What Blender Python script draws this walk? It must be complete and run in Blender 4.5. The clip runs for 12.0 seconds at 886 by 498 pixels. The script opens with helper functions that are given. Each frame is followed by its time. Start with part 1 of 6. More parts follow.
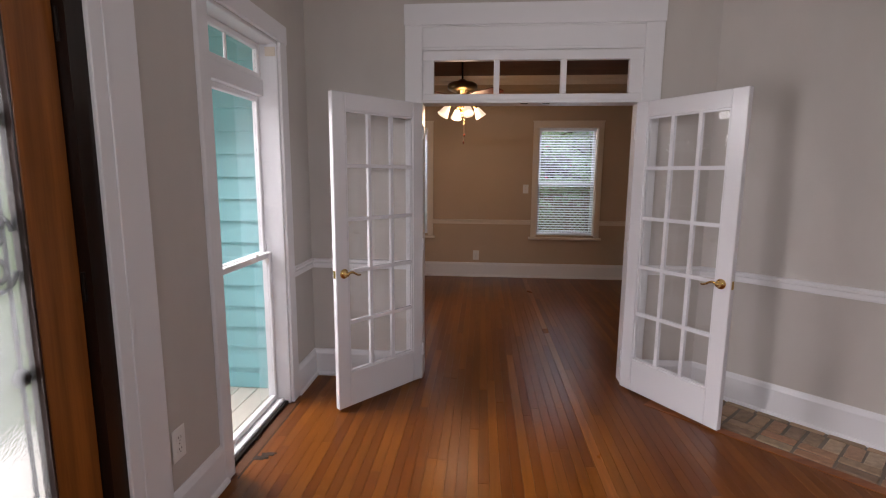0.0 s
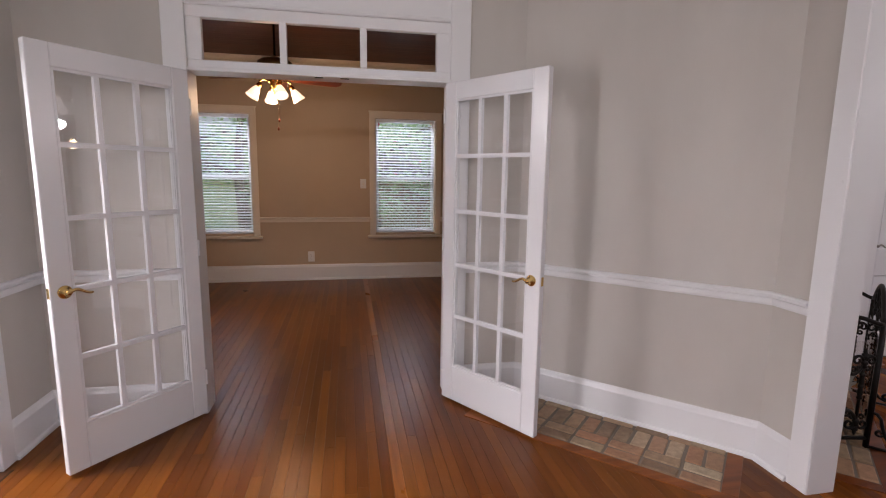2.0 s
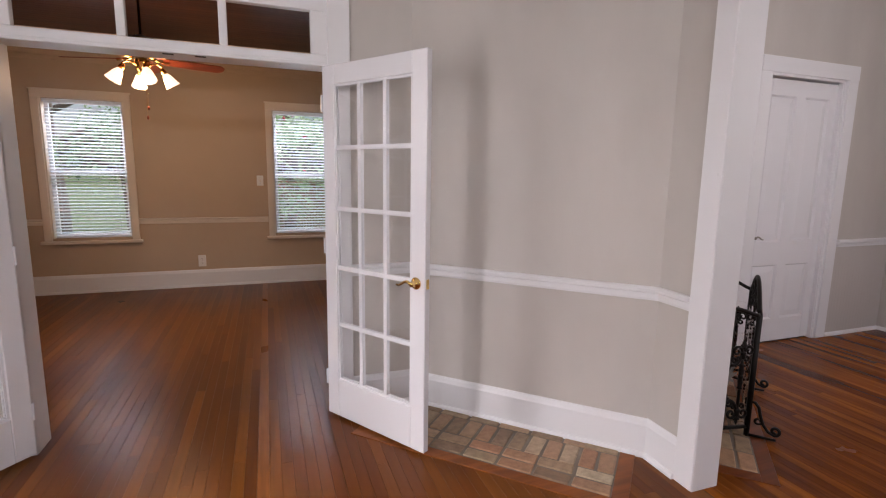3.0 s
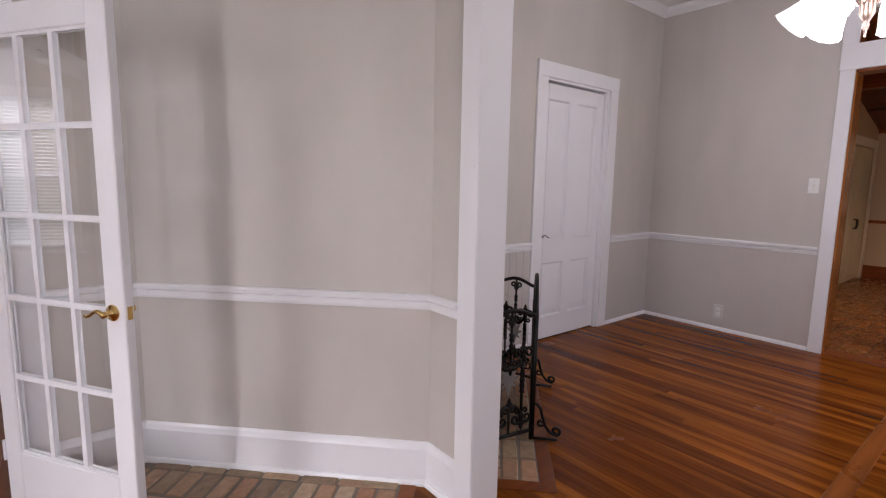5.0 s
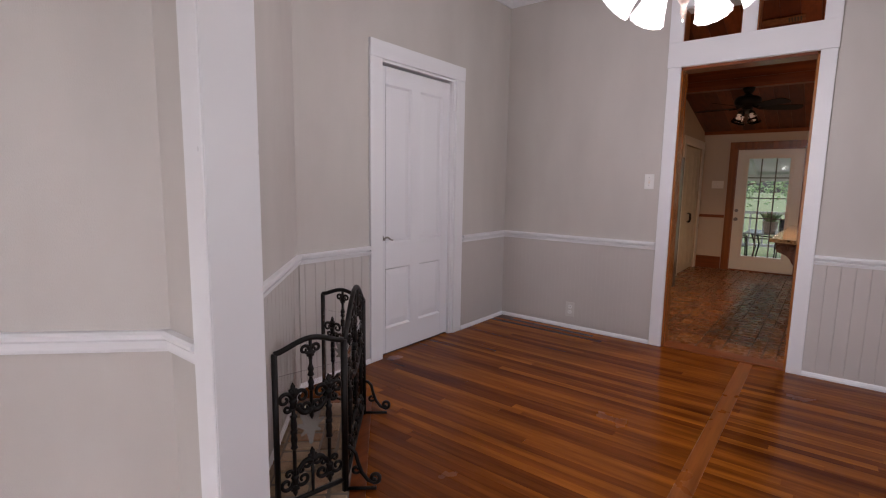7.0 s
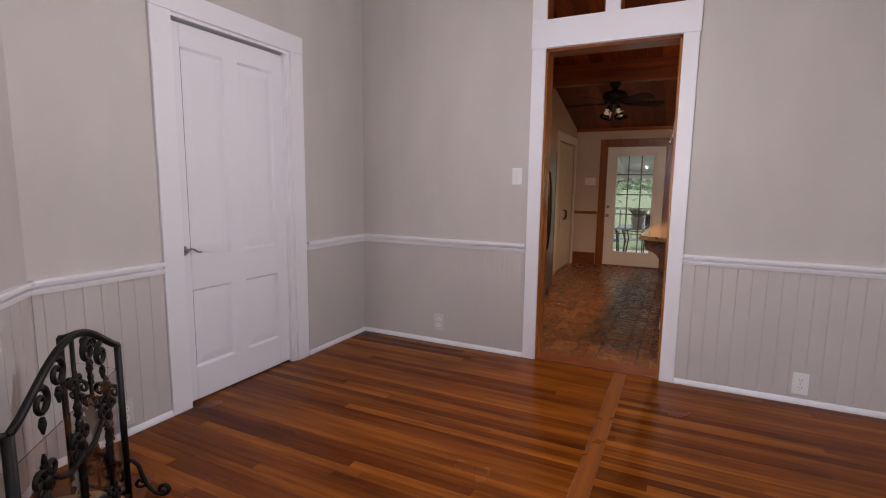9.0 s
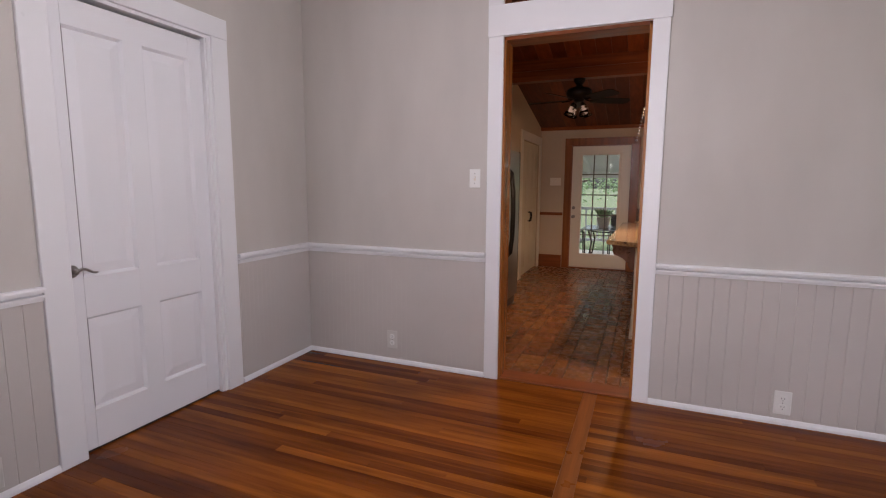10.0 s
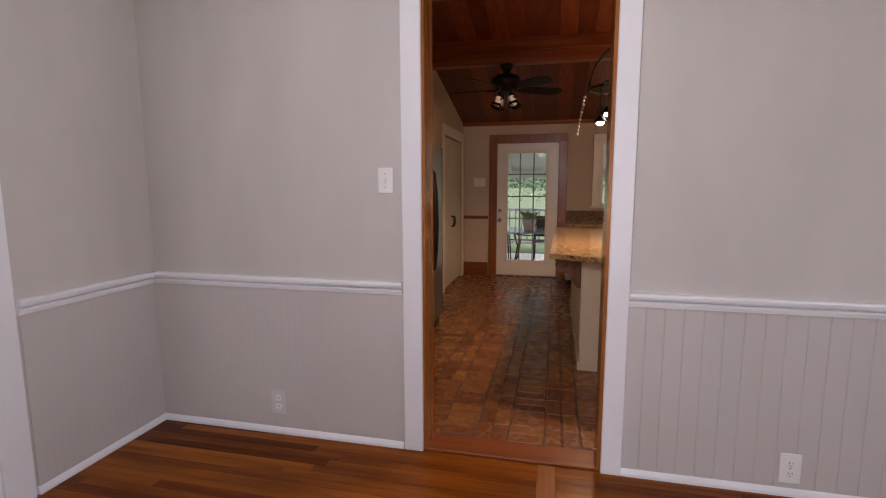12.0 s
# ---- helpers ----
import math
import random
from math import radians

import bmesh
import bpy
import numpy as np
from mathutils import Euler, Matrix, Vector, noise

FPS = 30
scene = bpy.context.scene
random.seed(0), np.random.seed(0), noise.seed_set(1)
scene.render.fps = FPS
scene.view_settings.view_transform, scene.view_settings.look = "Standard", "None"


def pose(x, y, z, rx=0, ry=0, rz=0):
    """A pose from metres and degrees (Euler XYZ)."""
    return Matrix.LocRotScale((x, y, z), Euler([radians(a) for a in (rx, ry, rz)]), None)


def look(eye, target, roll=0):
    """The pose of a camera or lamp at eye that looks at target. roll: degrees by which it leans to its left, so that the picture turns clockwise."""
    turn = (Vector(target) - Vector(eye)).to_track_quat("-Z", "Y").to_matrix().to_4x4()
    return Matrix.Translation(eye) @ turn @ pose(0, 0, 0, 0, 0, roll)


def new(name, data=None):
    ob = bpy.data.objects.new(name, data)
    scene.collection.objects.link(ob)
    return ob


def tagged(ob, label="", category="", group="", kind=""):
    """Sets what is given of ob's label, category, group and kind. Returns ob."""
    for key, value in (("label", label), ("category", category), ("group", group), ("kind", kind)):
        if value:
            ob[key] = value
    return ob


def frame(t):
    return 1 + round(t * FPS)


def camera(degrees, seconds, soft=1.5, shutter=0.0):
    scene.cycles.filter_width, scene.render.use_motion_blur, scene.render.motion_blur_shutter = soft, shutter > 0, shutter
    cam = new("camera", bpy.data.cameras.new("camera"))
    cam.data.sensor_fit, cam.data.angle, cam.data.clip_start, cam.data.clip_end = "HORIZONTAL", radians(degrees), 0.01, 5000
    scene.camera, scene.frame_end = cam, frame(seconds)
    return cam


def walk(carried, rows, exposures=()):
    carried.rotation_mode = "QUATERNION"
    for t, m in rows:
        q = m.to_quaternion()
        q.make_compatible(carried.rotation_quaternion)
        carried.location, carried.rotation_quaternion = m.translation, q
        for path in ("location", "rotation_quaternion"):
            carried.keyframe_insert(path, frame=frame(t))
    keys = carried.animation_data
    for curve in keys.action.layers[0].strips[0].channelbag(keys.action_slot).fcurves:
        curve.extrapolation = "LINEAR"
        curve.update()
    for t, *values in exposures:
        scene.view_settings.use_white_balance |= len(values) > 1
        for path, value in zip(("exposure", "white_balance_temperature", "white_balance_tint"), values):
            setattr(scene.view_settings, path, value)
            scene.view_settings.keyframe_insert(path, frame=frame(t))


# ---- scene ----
cam = camera(84.5, 12.0, 1.15)
PATH = [
    (0, (0.541, 1.114, 1.553), (0.386, 3.086, 1.253), 0.4),
    (0.5, (0.605, 1.25, 1.537), (0.593, 3.227, 1.236), 0.6),
    (1, (0.717, 1.372, 1.516), (0.837, 3.346, 1.219), 0.7),
    (1.5, (0.851, 1.489, 1.507), (1.095, 3.451, 1.206), 0.7),
    (2, (0.984, 1.584, 1.493), (1.363, 3.525, 1.192), 0.8),
    (2.5, (1.123, 1.674, 1.484), (1.643, 3.581, 1.181), 0.8),
    (3, (1.274, 1.762, 1.469), (1.945, 3.622, 1.167), 0.9),
    (3.2, (1.331, 1.793, 1.45), (2.067, 3.629, 1.157), 1.1),
    (4.8, (1.75, 1.936, 1.41), (2.945, 3.519, 1.151), 1.0),
    (5, (1.821, 1.937, 1.418), (3.056, 3.487, 1.154), 1.0),
    (5.5, (1.976, 1.968, 1.413), (3.312, 3.433, 1.149), 1.0),
    (6, (2.132, 1.99, 1.409), (3.554, 3.37, 1.145), 1.0),
    (6.5, (2.299, 2.0, 1.407), (3.795, 3.301, 1.145), 1.0),
    (7, (2.469, 2.014, 1.402), (4.026, 3.242, 1.141), 0.9),
    (9, (3.255, 2.096, 1.384), (5.037, 2.967, 1.124), 0.7),
    (9.5, (3.466, 2.113, 1.389), (5.275, 2.924, 1.131), 0.5),
    (10, (3.67, 2.156, 1.408), (5.504, 2.911, 1.149), 0.3),
    (10.5, (3.892, 2.224, 1.421), (5.752, 2.911, 1.162), 0.2),
    (11, (4.123, 2.288, 1.422), (6.009, 2.901, 1.164), 0.1),
    (11.5, (4.361, 2.351, 1.431), (6.273, 2.876, 1.171), 0.0),
    (12, (4.585, 2.42, 1.433), (6.518, 2.867, 1.174), -0.1),
]
walk(cam, [(t, look(eye, target, roll)) for t, eye, target, roll in PATH], [(0.0, -0.34, 6280, 19.5), (1.0, -0.1, 6280, 19.5), (2.5, 0.13, 6300, 19.5), (3.0, 0.27, 6300, 19.5), (5.0, 0.29, 6120, 20), (6.5, 0.23, 6120, 20), (9.0, 0.45, 6100, 20), (12.0, 0.52, 6080, 19.5)])

# ---- world, sun, large lights ----
world = bpy.data.worlds.new("sky")
scene.world = world
world.use_nodes = True
wn = world.node_tree
sky = wn.nodes.new("ShaderNodeTexSky")
sky.sky_type, sky.sun_disc = "NISHITA", False
sky.sun_elevation, sky.sun_rotation = radians(48), radians(265)
sky.air_density, sky.dust_density = 1.0, 4.0
wn.links.new(sky.outputs[0], wn.nodes["Background"].inputs[0])
wn.nodes["Background"].inputs[1].default_value = 0.15
sun = new("sun", bpy.data.lights.new("sun", "SUN"))
sun.data.energy, sun.data.angle, sun.data.color = 4.8, radians(15), (1.0, 0.96, 0.9)
sun.matrix_world = look((0, 0, 20), (-18, 2, 0))


def area(name, at, to, w, h, power, colour):
    lamp = bpy.data.lights.new(name, "AREA")
    lamp.shape, lamp.size, lamp.size_y, lamp.energy, lamp.color = "RECTANGLE", w, h, power, colour
    ob = new(name, lamp)
    ob.matrix_world = look(at, to)
    return ob


def bulb(name, at, power, colour, size=0.04):
    lamp = bpy.data.lights.new(name, "POINT")
    lamp.energy, lamp.color, lamp.shadow_soft_size = power, colour, size
    ob = new(name, lamp)
    ob.location = at
    return ob


DAY = (1.0, 0.965, 0.92)
# Added fill in an assumed, unseen opening of the hall's south wall.
area("fill_light_hall_south", (1.3, -0.87, 2.14), (0.6, 4.0, 1.3), 1.7, 0.2, 48, DAY)
area("sky_light_porch_window", (-1.9, 3.9, 2.2), (0.1, 3.1, 0.0), 0.7, 0.7, 34, DAY).data.spread = radians(110)
area("sky_light_front_door", (-1.02, 1.84, 1.3), (2.5, 2.4, 1.3), 0.6, 1.7, 30, DAY)
# Added fill for the dining room; no window is known on this side.
area("fill_light_dining_south", (5.2, -0.67, 1.5), (5.2, 4, 1.5), 1.6, 1.6, 7, DAY)
area("sky_light_parlour_window", (-2.85, 6.31, 2.62), (-1.6, 6.31, 1.1), 0.8, 0.5, 150, DAY)
for far_x in (-0.68, 1.79):
    area("sky_light_above_far_window", (far_x, 9.25, 2.62), (far_x, 8.6, 1.35), 0.8, 0.5, 40, (0.92, 0.97, 1.0))
# Warm fill added in front of the solid south wall to brighten the kitchen.
area("fill_light_kitchen_south", (10.2, -0.78, 1.7), (10.2, 3, 1.2), 1.8, 1.2, 9, (1.0, 0.78, 0.54))
WARM, NEUTRAL = (1.0, 0.66, 0.36), (1.0, 0.95, 0.93)


# ---- materials ----
def mat(name, colour, rough=0.5, metal=0.0, spec=0.5):
    m = bpy.data.materials.new(name)
    m.use_nodes = True
    p = m.node_tree.nodes["Principled BSDF"]
    p.inputs["Base Color"].default_value = (*colour, 1)
    p.inputs["Roughness"].default_value = rough
    p.inputs["Metallic"].default_value = metal
    p.inputs["Specular IOR Level"].default_value = spec
    return m, m.node_tree, p


def node(nt, kind, **values):
    n = nt.nodes.new(kind)
    for k, v in values.items():
        n.inputs[k].default_value = v
    return n


def place_vector(nt, scale, shift=None):
    g = nt.nodes.new("ShaderNodeNewGeometry")
    mp = nt.nodes.new("ShaderNodeMapping")
    mp.inputs["Scale"].default_value = scale
    nt.links.new(g.outputs["Position"], mp.inputs["Vector"])
    if shift is not None:
        nt.links.new(shift, mp.inputs["Location"])
    return mp.outputs[0]


def ramp(nt, source, stops):
    r = nt.nodes.new("ShaderNodeValToRGB")
    e = r.color_ramp.elements
    while len(e) < len(stops):
        e.new(0.5)
    for el, (at, c) in zip(e, stops):
        el.position, el.color = at, (*c, 1)
    nt.links.new(source, r.inputs[0])
    return r.outputs[0]


def bump(nt, p, source, strength, distance=0.002, chain=None):
    b = node(nt, "ShaderNodeBump", Strength=strength, Distance=distance)
    nt.links.new(source, b.inputs["Height"])
    if chain is not None:
        nt.links.new(chain, b.inputs["Normal"])
    nt.links.new(b.outputs[0], p.inputs["Normal"])
    return b.outputs[0]


def mix(nt, kind, a, b, fac):
    m = nt.nodes.new("ShaderNodeMix")
    m.data_type, m.blend_type = "RGBA", kind
    for socket, v in ((m.inputs[6], a), (m.inputs[7], b), (m.inputs[0], fac)):
        if isinstance(v, (int, float)):
            socket.default_value = v
        elif isinstance(v, tuple):
            socket.default_value = (*v, 1)
        else:
            nt.links.new(v, socket)
    return m.outputs[2]


def noisy(nt, scale, detail, vector):
    n = node(nt, "ShaderNodeTexNoise", Scale=scale, Detail=detail)
    nt.links.new(vector, n.inputs["Vector"])
    return n.outputs["Fac"]


def painted(name, colour, rough, grain=0.25, wear=0.08, brush=(1, 1, 1), coat=0.0):
    """Brushed or rolled paint with faint blotches and relief."""
    m, nt, p = mat(name, colour, rough)
    v = place_vector(nt, brush)
    dark = tuple(c * (1 - wear) for c in colour)
    light = tuple(min(1, c * (1 + wear * 0.5)) for c in colour)
    big = noisy(nt, 1.3, 4, v)
    nt.links.new(ramp(nt, big, [(0.3, dark), (0.7, light)]), p.inputs["Base Color"])
    r = node(nt, "ShaderNodeMapRange", **{"To Min": rough - min(0.06, wear * 0.8), "To Max": rough + min(0.1, wear * 1.2)})
    nt.links.new(noisy(nt, 9, 3, v), r.inputs["Value"])
    nt.links.new(r.outputs[0], p.inputs["Roughness"])
    first = bump(nt, p, noisy(nt, 160, 2, v), grain, 0.0015)
    if grain > 0.1:
        bump(nt, p, noisy(nt, 5, 2, v), grain * 0.5, 0.002, first)
    p.inputs["Coat Weight"].default_value = coat
    return m


def wooden(name, tones, along, rough=0.3, coat=0.25, island=False, scale=1.0, grain=0.15, scuffs=0.0, spec=0.22, figure=0.8):
    """Boards: each with its own tone, and grain that runs along the given axis."""
    m, nt, p = mat(name, tones[1], rough)
    if island:
        rnd = nt.nodes.new("ShaderNodeNewGeometry").outputs["Random Per Island"]
    else:
        rnd = nt.nodes.new("ShaderNodeObjectInfo").outputs["Random"]
    far = node(nt, "ShaderNodeMath")
    far.operation = "MULTIPLY"
    far.inputs[1].default_value = 37.0
    nt.links.new(rnd, far.inputs[0])
    s = [22 * scale] * 3
    s["xyz".index(along)] = 1.1 * scale
    v = place_vector(nt, tuple(s), far.outputs[0])
    g = noisy(nt, 1.0, 6, v)
    fine = noisy(nt, 5.0, 3, v)
    tone = ramp(nt, rnd, [(0.0, tones[0]), (0.5, tones[1]), (1.0, tones[2])])
    streak = ramp(nt, g, [(0.28, (0.5, 0.45, 0.4)), (0.64, (1.12, 1.12, 1.1))])
    c = mix(nt, "MULTIPLY", tone, streak, figure)
    pores = ramp(nt, fine, [(0.35, (0.6, 0.55, 0.5)), (0.55, (1, 1, 1))])
    c = mix(nt, "MULTIPLY", c, pores, 0.35 * figure)
    if scuffs:
        patch = noisy(nt, 1.6, 6, place_vector(nt, (5.0, 0.8, 1) if along == "y" else (0.8, 5.0, 1)))
        c = mix(nt, "MULTIPLY", c, ramp(nt, patch, [(0.25, (0.5, 0.42, 0.36)), (0.55, (1, 1, 1)), (0.8, (1.2, 1.18, 1.12))]), scuffs)
    nt.links.new(c, p.inputs["Base Color"])
    r = node(nt, "ShaderNodeMapRange", **{"To Min": rough - 0.03, "To Max": rough + 0.06})
    nt.links.new(noisy(nt, 2.2, 5, place_vector(nt, (1, 1, 1))), r.inputs["Value"])
    nt.links.new(r.outputs[0], p.inputs["Roughness"])
    bump(nt, p, fine, grain, 0.001)
    p.inputs["Specular IOR Level"].default_value = spec
    p.inputs["Coat Weight"].default_value, p.inputs["Coat Roughness"].default_value = coat, 0.2
    return m


def glassy(name, rough=0.0, tint=(1, 1, 1), wave=0.0):
    m, nt, p = mat(name, tint, rough)
    p.inputs["Transmission Weight"].default_value = 1.0
    p.inputs["IOR"].default_value = 1.45
    if wave:
        bump(nt, p, noisy(nt, 90, 3, place_vector(nt, (1, 1, 1))), wave, 0.004)
    return m


def metallic(name, colour, rough, grain=0.1):
    m, nt, p = mat(name, colour, rough, 1.0)
    bump(nt, p, noisy(nt, 120, 3, place_vector(nt, (1, 1, 1))), grain, 0.0008)
    return m


def glowing(name, colour, strength, base=(0.9, 0.88, 0.84)):
    m, nt, p = mat(name, base, 0.35)
    p.inputs["Emission Color"].default_value = (*colour, 1)
    p.inputs["Emission Strength"].default_value = strength
    return m


def bricky(name, tones, rough, mortar=False):
    m, nt, p = mat(name, tones[1], rough)
    rnd = nt.nodes.new("ShaderNodeObjectInfo").outputs["Random"]
    isl = nt.nodes.new("ShaderNodeNewGeometry").outputs["Random Per Island"]
    add = nt.nodes.new("ShaderNodeMath")
    add.operation = "ADD"
    nt.links.new(rnd, add.inputs[0])
    nt.links.new(isl, add.inputs[1])
    fr = nt.nodes.new("ShaderNodeMath")
    fr.operation = "FRACT"
    nt.links.new(add.outputs[0], fr.inputs[0])
    tone = ramp(nt, fr.outputs[0], [(0.0, tones[0]), (0.35, tones[1]), (0.7, tones[2]), (1.0, tones[3])])
    v = place_vector(nt, (1, 1, 1))
    c = mix(nt, "MULTIPLY", tone, ramp(nt, noisy(nt, 28, 6, v), [(0.3, (0.5, 0.45, 0.42)), (0.65, (1.15, 1.12, 1.1))]), 0.5)
    c = mix(nt, "MULTIPLY", c, ramp(nt, noisy(nt, 150, 3, v), [(0.35, (0.65, 0.6, 0.6)), (0.55, (1, 1, 1))]), 0.35)
    nt.links.new(c, p.inputs["Base Color"])
    r = node(nt, "ShaderNodeMapRange", **{"To Min": rough - 0.15, "To Max": rough + 0.2})
    nt.links.new(noisy(nt, 14, 4, v), r.inputs["Value"])
    nt.links.new(r.outputs[0], p.inputs["Roughness"])
    bump(nt, p, noisy(nt, 40, 4, v), 0.15, 0.002)
    return m


def granular(name, stops, scale, rough):
    m, nt, p = mat(name, stops[1][1], rough)
    v = place_vector(nt, (1, 1, 1))
    vo = node(nt, "ShaderNodeTexVoronoi", Scale=scale)
    nt.links.new(v, vo.inputs["Vector"])
    c = ramp(nt, vo.outputs["Color"], stops)
    c = mix(nt, "MULTIPLY", c, ramp(nt, noisy(nt, scale * 0.35, 6, v), [(0.35, (0.35, 0.28, 0.22)), (0.6, (1.1, 1.1, 1.1))]), 0.7)
    nt.links.new(c, p.inputs["Base Color"])
    return m


def leafy(name, a, b):
    m, nt, p = mat(name, a, 0.55)
    isl = nt.nodes.new("ShaderNodeNewGeometry").outputs["Random Per Island"]
    nt.links.new(ramp(nt, isl, [(0, a), (1, b)]), p.inputs["Base Color"])
    thin = node(nt, "ShaderNodeBsdfTranslucent")
    nt.links.new(ramp(nt, isl, [(0, tuple(c * 1.3 for c in a)), (1, tuple(c * 1.3 for c in b))]), thin.inputs["Color"])
    both = node(nt, "ShaderNodeMixShader", Fac=0.4)
    nt.links.new(p.outputs[0], both.inputs[1])
    nt.links.new(thin.outputs[0], both.inputs[2])
    nt.links.new(both.outputs[0], nt.nodes["Material Output"].inputs[0])
    return m


GREIGE = (0.55, 0.515, 0.482)
M_WALL = painted("greige_wall_paint", GREIGE, 0.5, 0.4, 0.07, (2.2, 2.2, 0.8))
M_WAINSCOT = painted("grey_wainscot_paint", (0.55, 0.515, 0.49), 0.42, 0.2, 0.05)
M_TAN = painted("tan_wall_paint", (0.5, 0.385, 0.275), 0.55, 0.2, 0.06)
M_WHITE = painted("white_gloss_trim_paint", (0.8, 0.8, 0.82), 0.28, 0.06, 0.02)
M_DOORWHITE = painted("white_door_paint", (0.8, 0.8, 0.83), 0.22, 0.03, 0.015)
M_CREAM = painted("cream_trim_paint", (0.76, 0.68, 0.58), 0.35, 0.2, 0.06)
M_CEIL = painted("white_ceiling_paint", (0.78, 0.78, 0.77), 0.7, 0.2, 0.04)
PINE = ((0.12, 0.031, 0.004), (0.162, 0.048, 0.0055), (0.21, 0.07, 0.0085))
M_FLOOR_Y = wooden("varnished_heart_pine_boards", PINE, "y", 0.28, 0.06, grain=0.02, scuffs=0.25, spec=0.15, figure=0.45)
M_STRIP_Y = wooden("light_pine_border_y", ((0.24, 0.08, 0.014), (0.26, 0.088, 0.016), (0.28, 0.096, 0.018)), "y", 0.27, 0.12)
M_STRIP_X = wooden("light_pine_border_x", ((0.22, 0.062, 0.01), (0.24, 0.07, 0.012), (0.26, 0.078, 0.014)), "x", 0.27, 0.12)
M_STAIN = wooden("red_stained_pine_trim", ((0.2, 0.06, 0.015), (0.24, 0.075, 0.018), (0.28, 0.09, 0.022)), "z", 0.28, 0.3)
# Brighter copy of the red stain: the kitchen's light is put into the colour.
M_JAMB_LIT = wooden("lit_stained_jamb", ((0.3, 0.105, 0.022), (0.34, 0.12, 0.026), (0.38, 0.138, 0.03)), "z", 0.2, 0.4)
M_STAIN_Y = wooden("red_stained_pine_across", ((0.2, 0.055, 0.014), (0.22, 0.06, 0.016), (0.25, 0.07, 0.02)), "y", 0.28, 0.3)
M_BEAM = wooden("dark_red_stained_beam", ((0.17, 0.045, 0.012), (0.2, 0.054, 0.015), (0.23, 0.064, 0.018)), "y", 0.32, 0.2)
M_FLOOR_D = wooden("dark_worn_pine_boards", ((0.12, 0.028, 0.003), (0.205, 0.055, 0.0055), (0.3, 0.09, 0.0085)), "y", 0.24, 0.02, grain=0.06, scuffs=0.8, spec=0.1)
M_EDGE = wooden("dark_hearth_border_board", ((0.13, 0.03, 0.005), (0.15, 0.036, 0.006), (0.17, 0.042, 0.007)), "x", 0.3, 0.05)
M_DOORWOOD = wooden("honey_stained_oak_door", ((0.27, 0.092, 0.018), (0.3, 0.102, 0.021), (0.33, 0.112, 0.024)), "z", 0.32, 0.3)
M_DARKJAMB = wooden("dark_stained_jamb", ((0.014, 0.006, 0.004), (0.018, 0.008, 0.005), (0.022, 0.009, 0.006)), "z", 0.3, 0.2)
M_DARKCEIL = wooden("dark_brown_ceiling_boards", ((0.05, 0.015, 0.009), (0.075, 0.022, 0.013), (0.1, 0.03, 0.017)), "x", 0.4, 0.0, True)
M_KCEIL = wooden("knotty_red_brown_ceiling_boards", ((0.1, 0.023, 0.007), (0.15, 0.037, 0.011), (0.21, 0.056, 0.016)), "x", 0.35, 0.1, True)
M_BLADE = wooden("rosewood_fan_blade", ((0.22, 0.04, 0.016), (0.24, 0.045, 0.018), (0.26, 0.05, 0.02)), "x", 0.3, 0.3)
M_UNDER = mat("dark_gap_under_boards", (0.02, 0.011, 0.006), 0.8)[0]
M_BRICK_K = bricky("worn_terracotta_brick", ((0.16, 0.054, 0.017), (0.25, 0.096, 0.028), (0.33, 0.142, 0.04), (0.2, 0.068, 0.022)), 0.24)
M_BRICK_H = bricky("old_tan_hearth_brick", ((0.22, 0.14, 0.085), (0.36, 0.27, 0.17), (0.38, 0.19, 0.1), (0.5, 0.41, 0.28)), 0.55)
M_MORTAR = painted("grey_mortar", (0.2, 0.165, 0.13), 0.8, 0.8, 0.3)
M_MORTAR_K = painted("dark_kitchen_mortar", (0.1, 0.055, 0.03), 0.6, 0.8, 0.3)
M_GLASS = glassy("clear_glass")
M_TEXGLASS = glassy("pebbled_glass", 0.05, (1, 1, 1), 0.3)
tex_nt = M_TEXGLASS.node_tree
tex_milk = node(tex_nt, "ShaderNodeBsdfTranslucent", Color=(0.85, 0.9, 0.92, 1))
tex_mix = node(tex_nt, "ShaderNodeMixShader", Fac=0.1)
tex_nt.links.new(next(n for n in tex_nt.nodes if n.type == "BSDF_PRINCIPLED").outputs[0], tex_mix.inputs[1])
tex_nt.links.new(tex_milk.outputs[0], tex_mix.inputs[2])
tex_nt.links.new(tex_mix.outputs[0], tex_nt.nodes["Material Output"].inputs[0])
M_BRASS = metallic("polished_brass", (0.78, 0.53, 0.2), 0.18)
M_ANTIQUE = metallic("antique_brass", (0.28, 0.19, 0.09), 0.28)
M_NICKEL = metallic("dull_nickel", (0.3, 0.28, 0.26), 0.28)
M_IRON = metallic("black_wrought_iron", (0.03, 0.028, 0.027), 0.5, 0.4)
M_BRONZE = metallic("dark_bronze", (0.03, 0.024, 0.021), 0.5)
M_STEEL = metallic("stainless_steel", (0.36, 0.35, 0.34), 0.3)
M_BLACK = mat("black_plastic", (0.012, 0.012, 0.013), 0.3)[0]
M_DARKSLOT = mat("dark_slot", (0.03, 0.03, 0.03), 0.6)[0]
M_PLATE = mat("white_plastic_plate", (0.8, 0.8, 0.78), 0.3)[0]
M_SHADE = glowing("lit_frosted_glass_shade", (1.0, 0.96, 0.94), 1.5)
M_SHADE_WARM = glowing("lit_amber_frosted_glass_shade", (1.0, 0.76, 0.5), 1.25)
M_BULB_DIM = glowing("dim_filament_bulb", (1.0, 0.6, 0.4), 0.12)
M_BULB_K = glowing("lit_pendant_bulb", (1.0, 0.85, 0.65), 14.0)
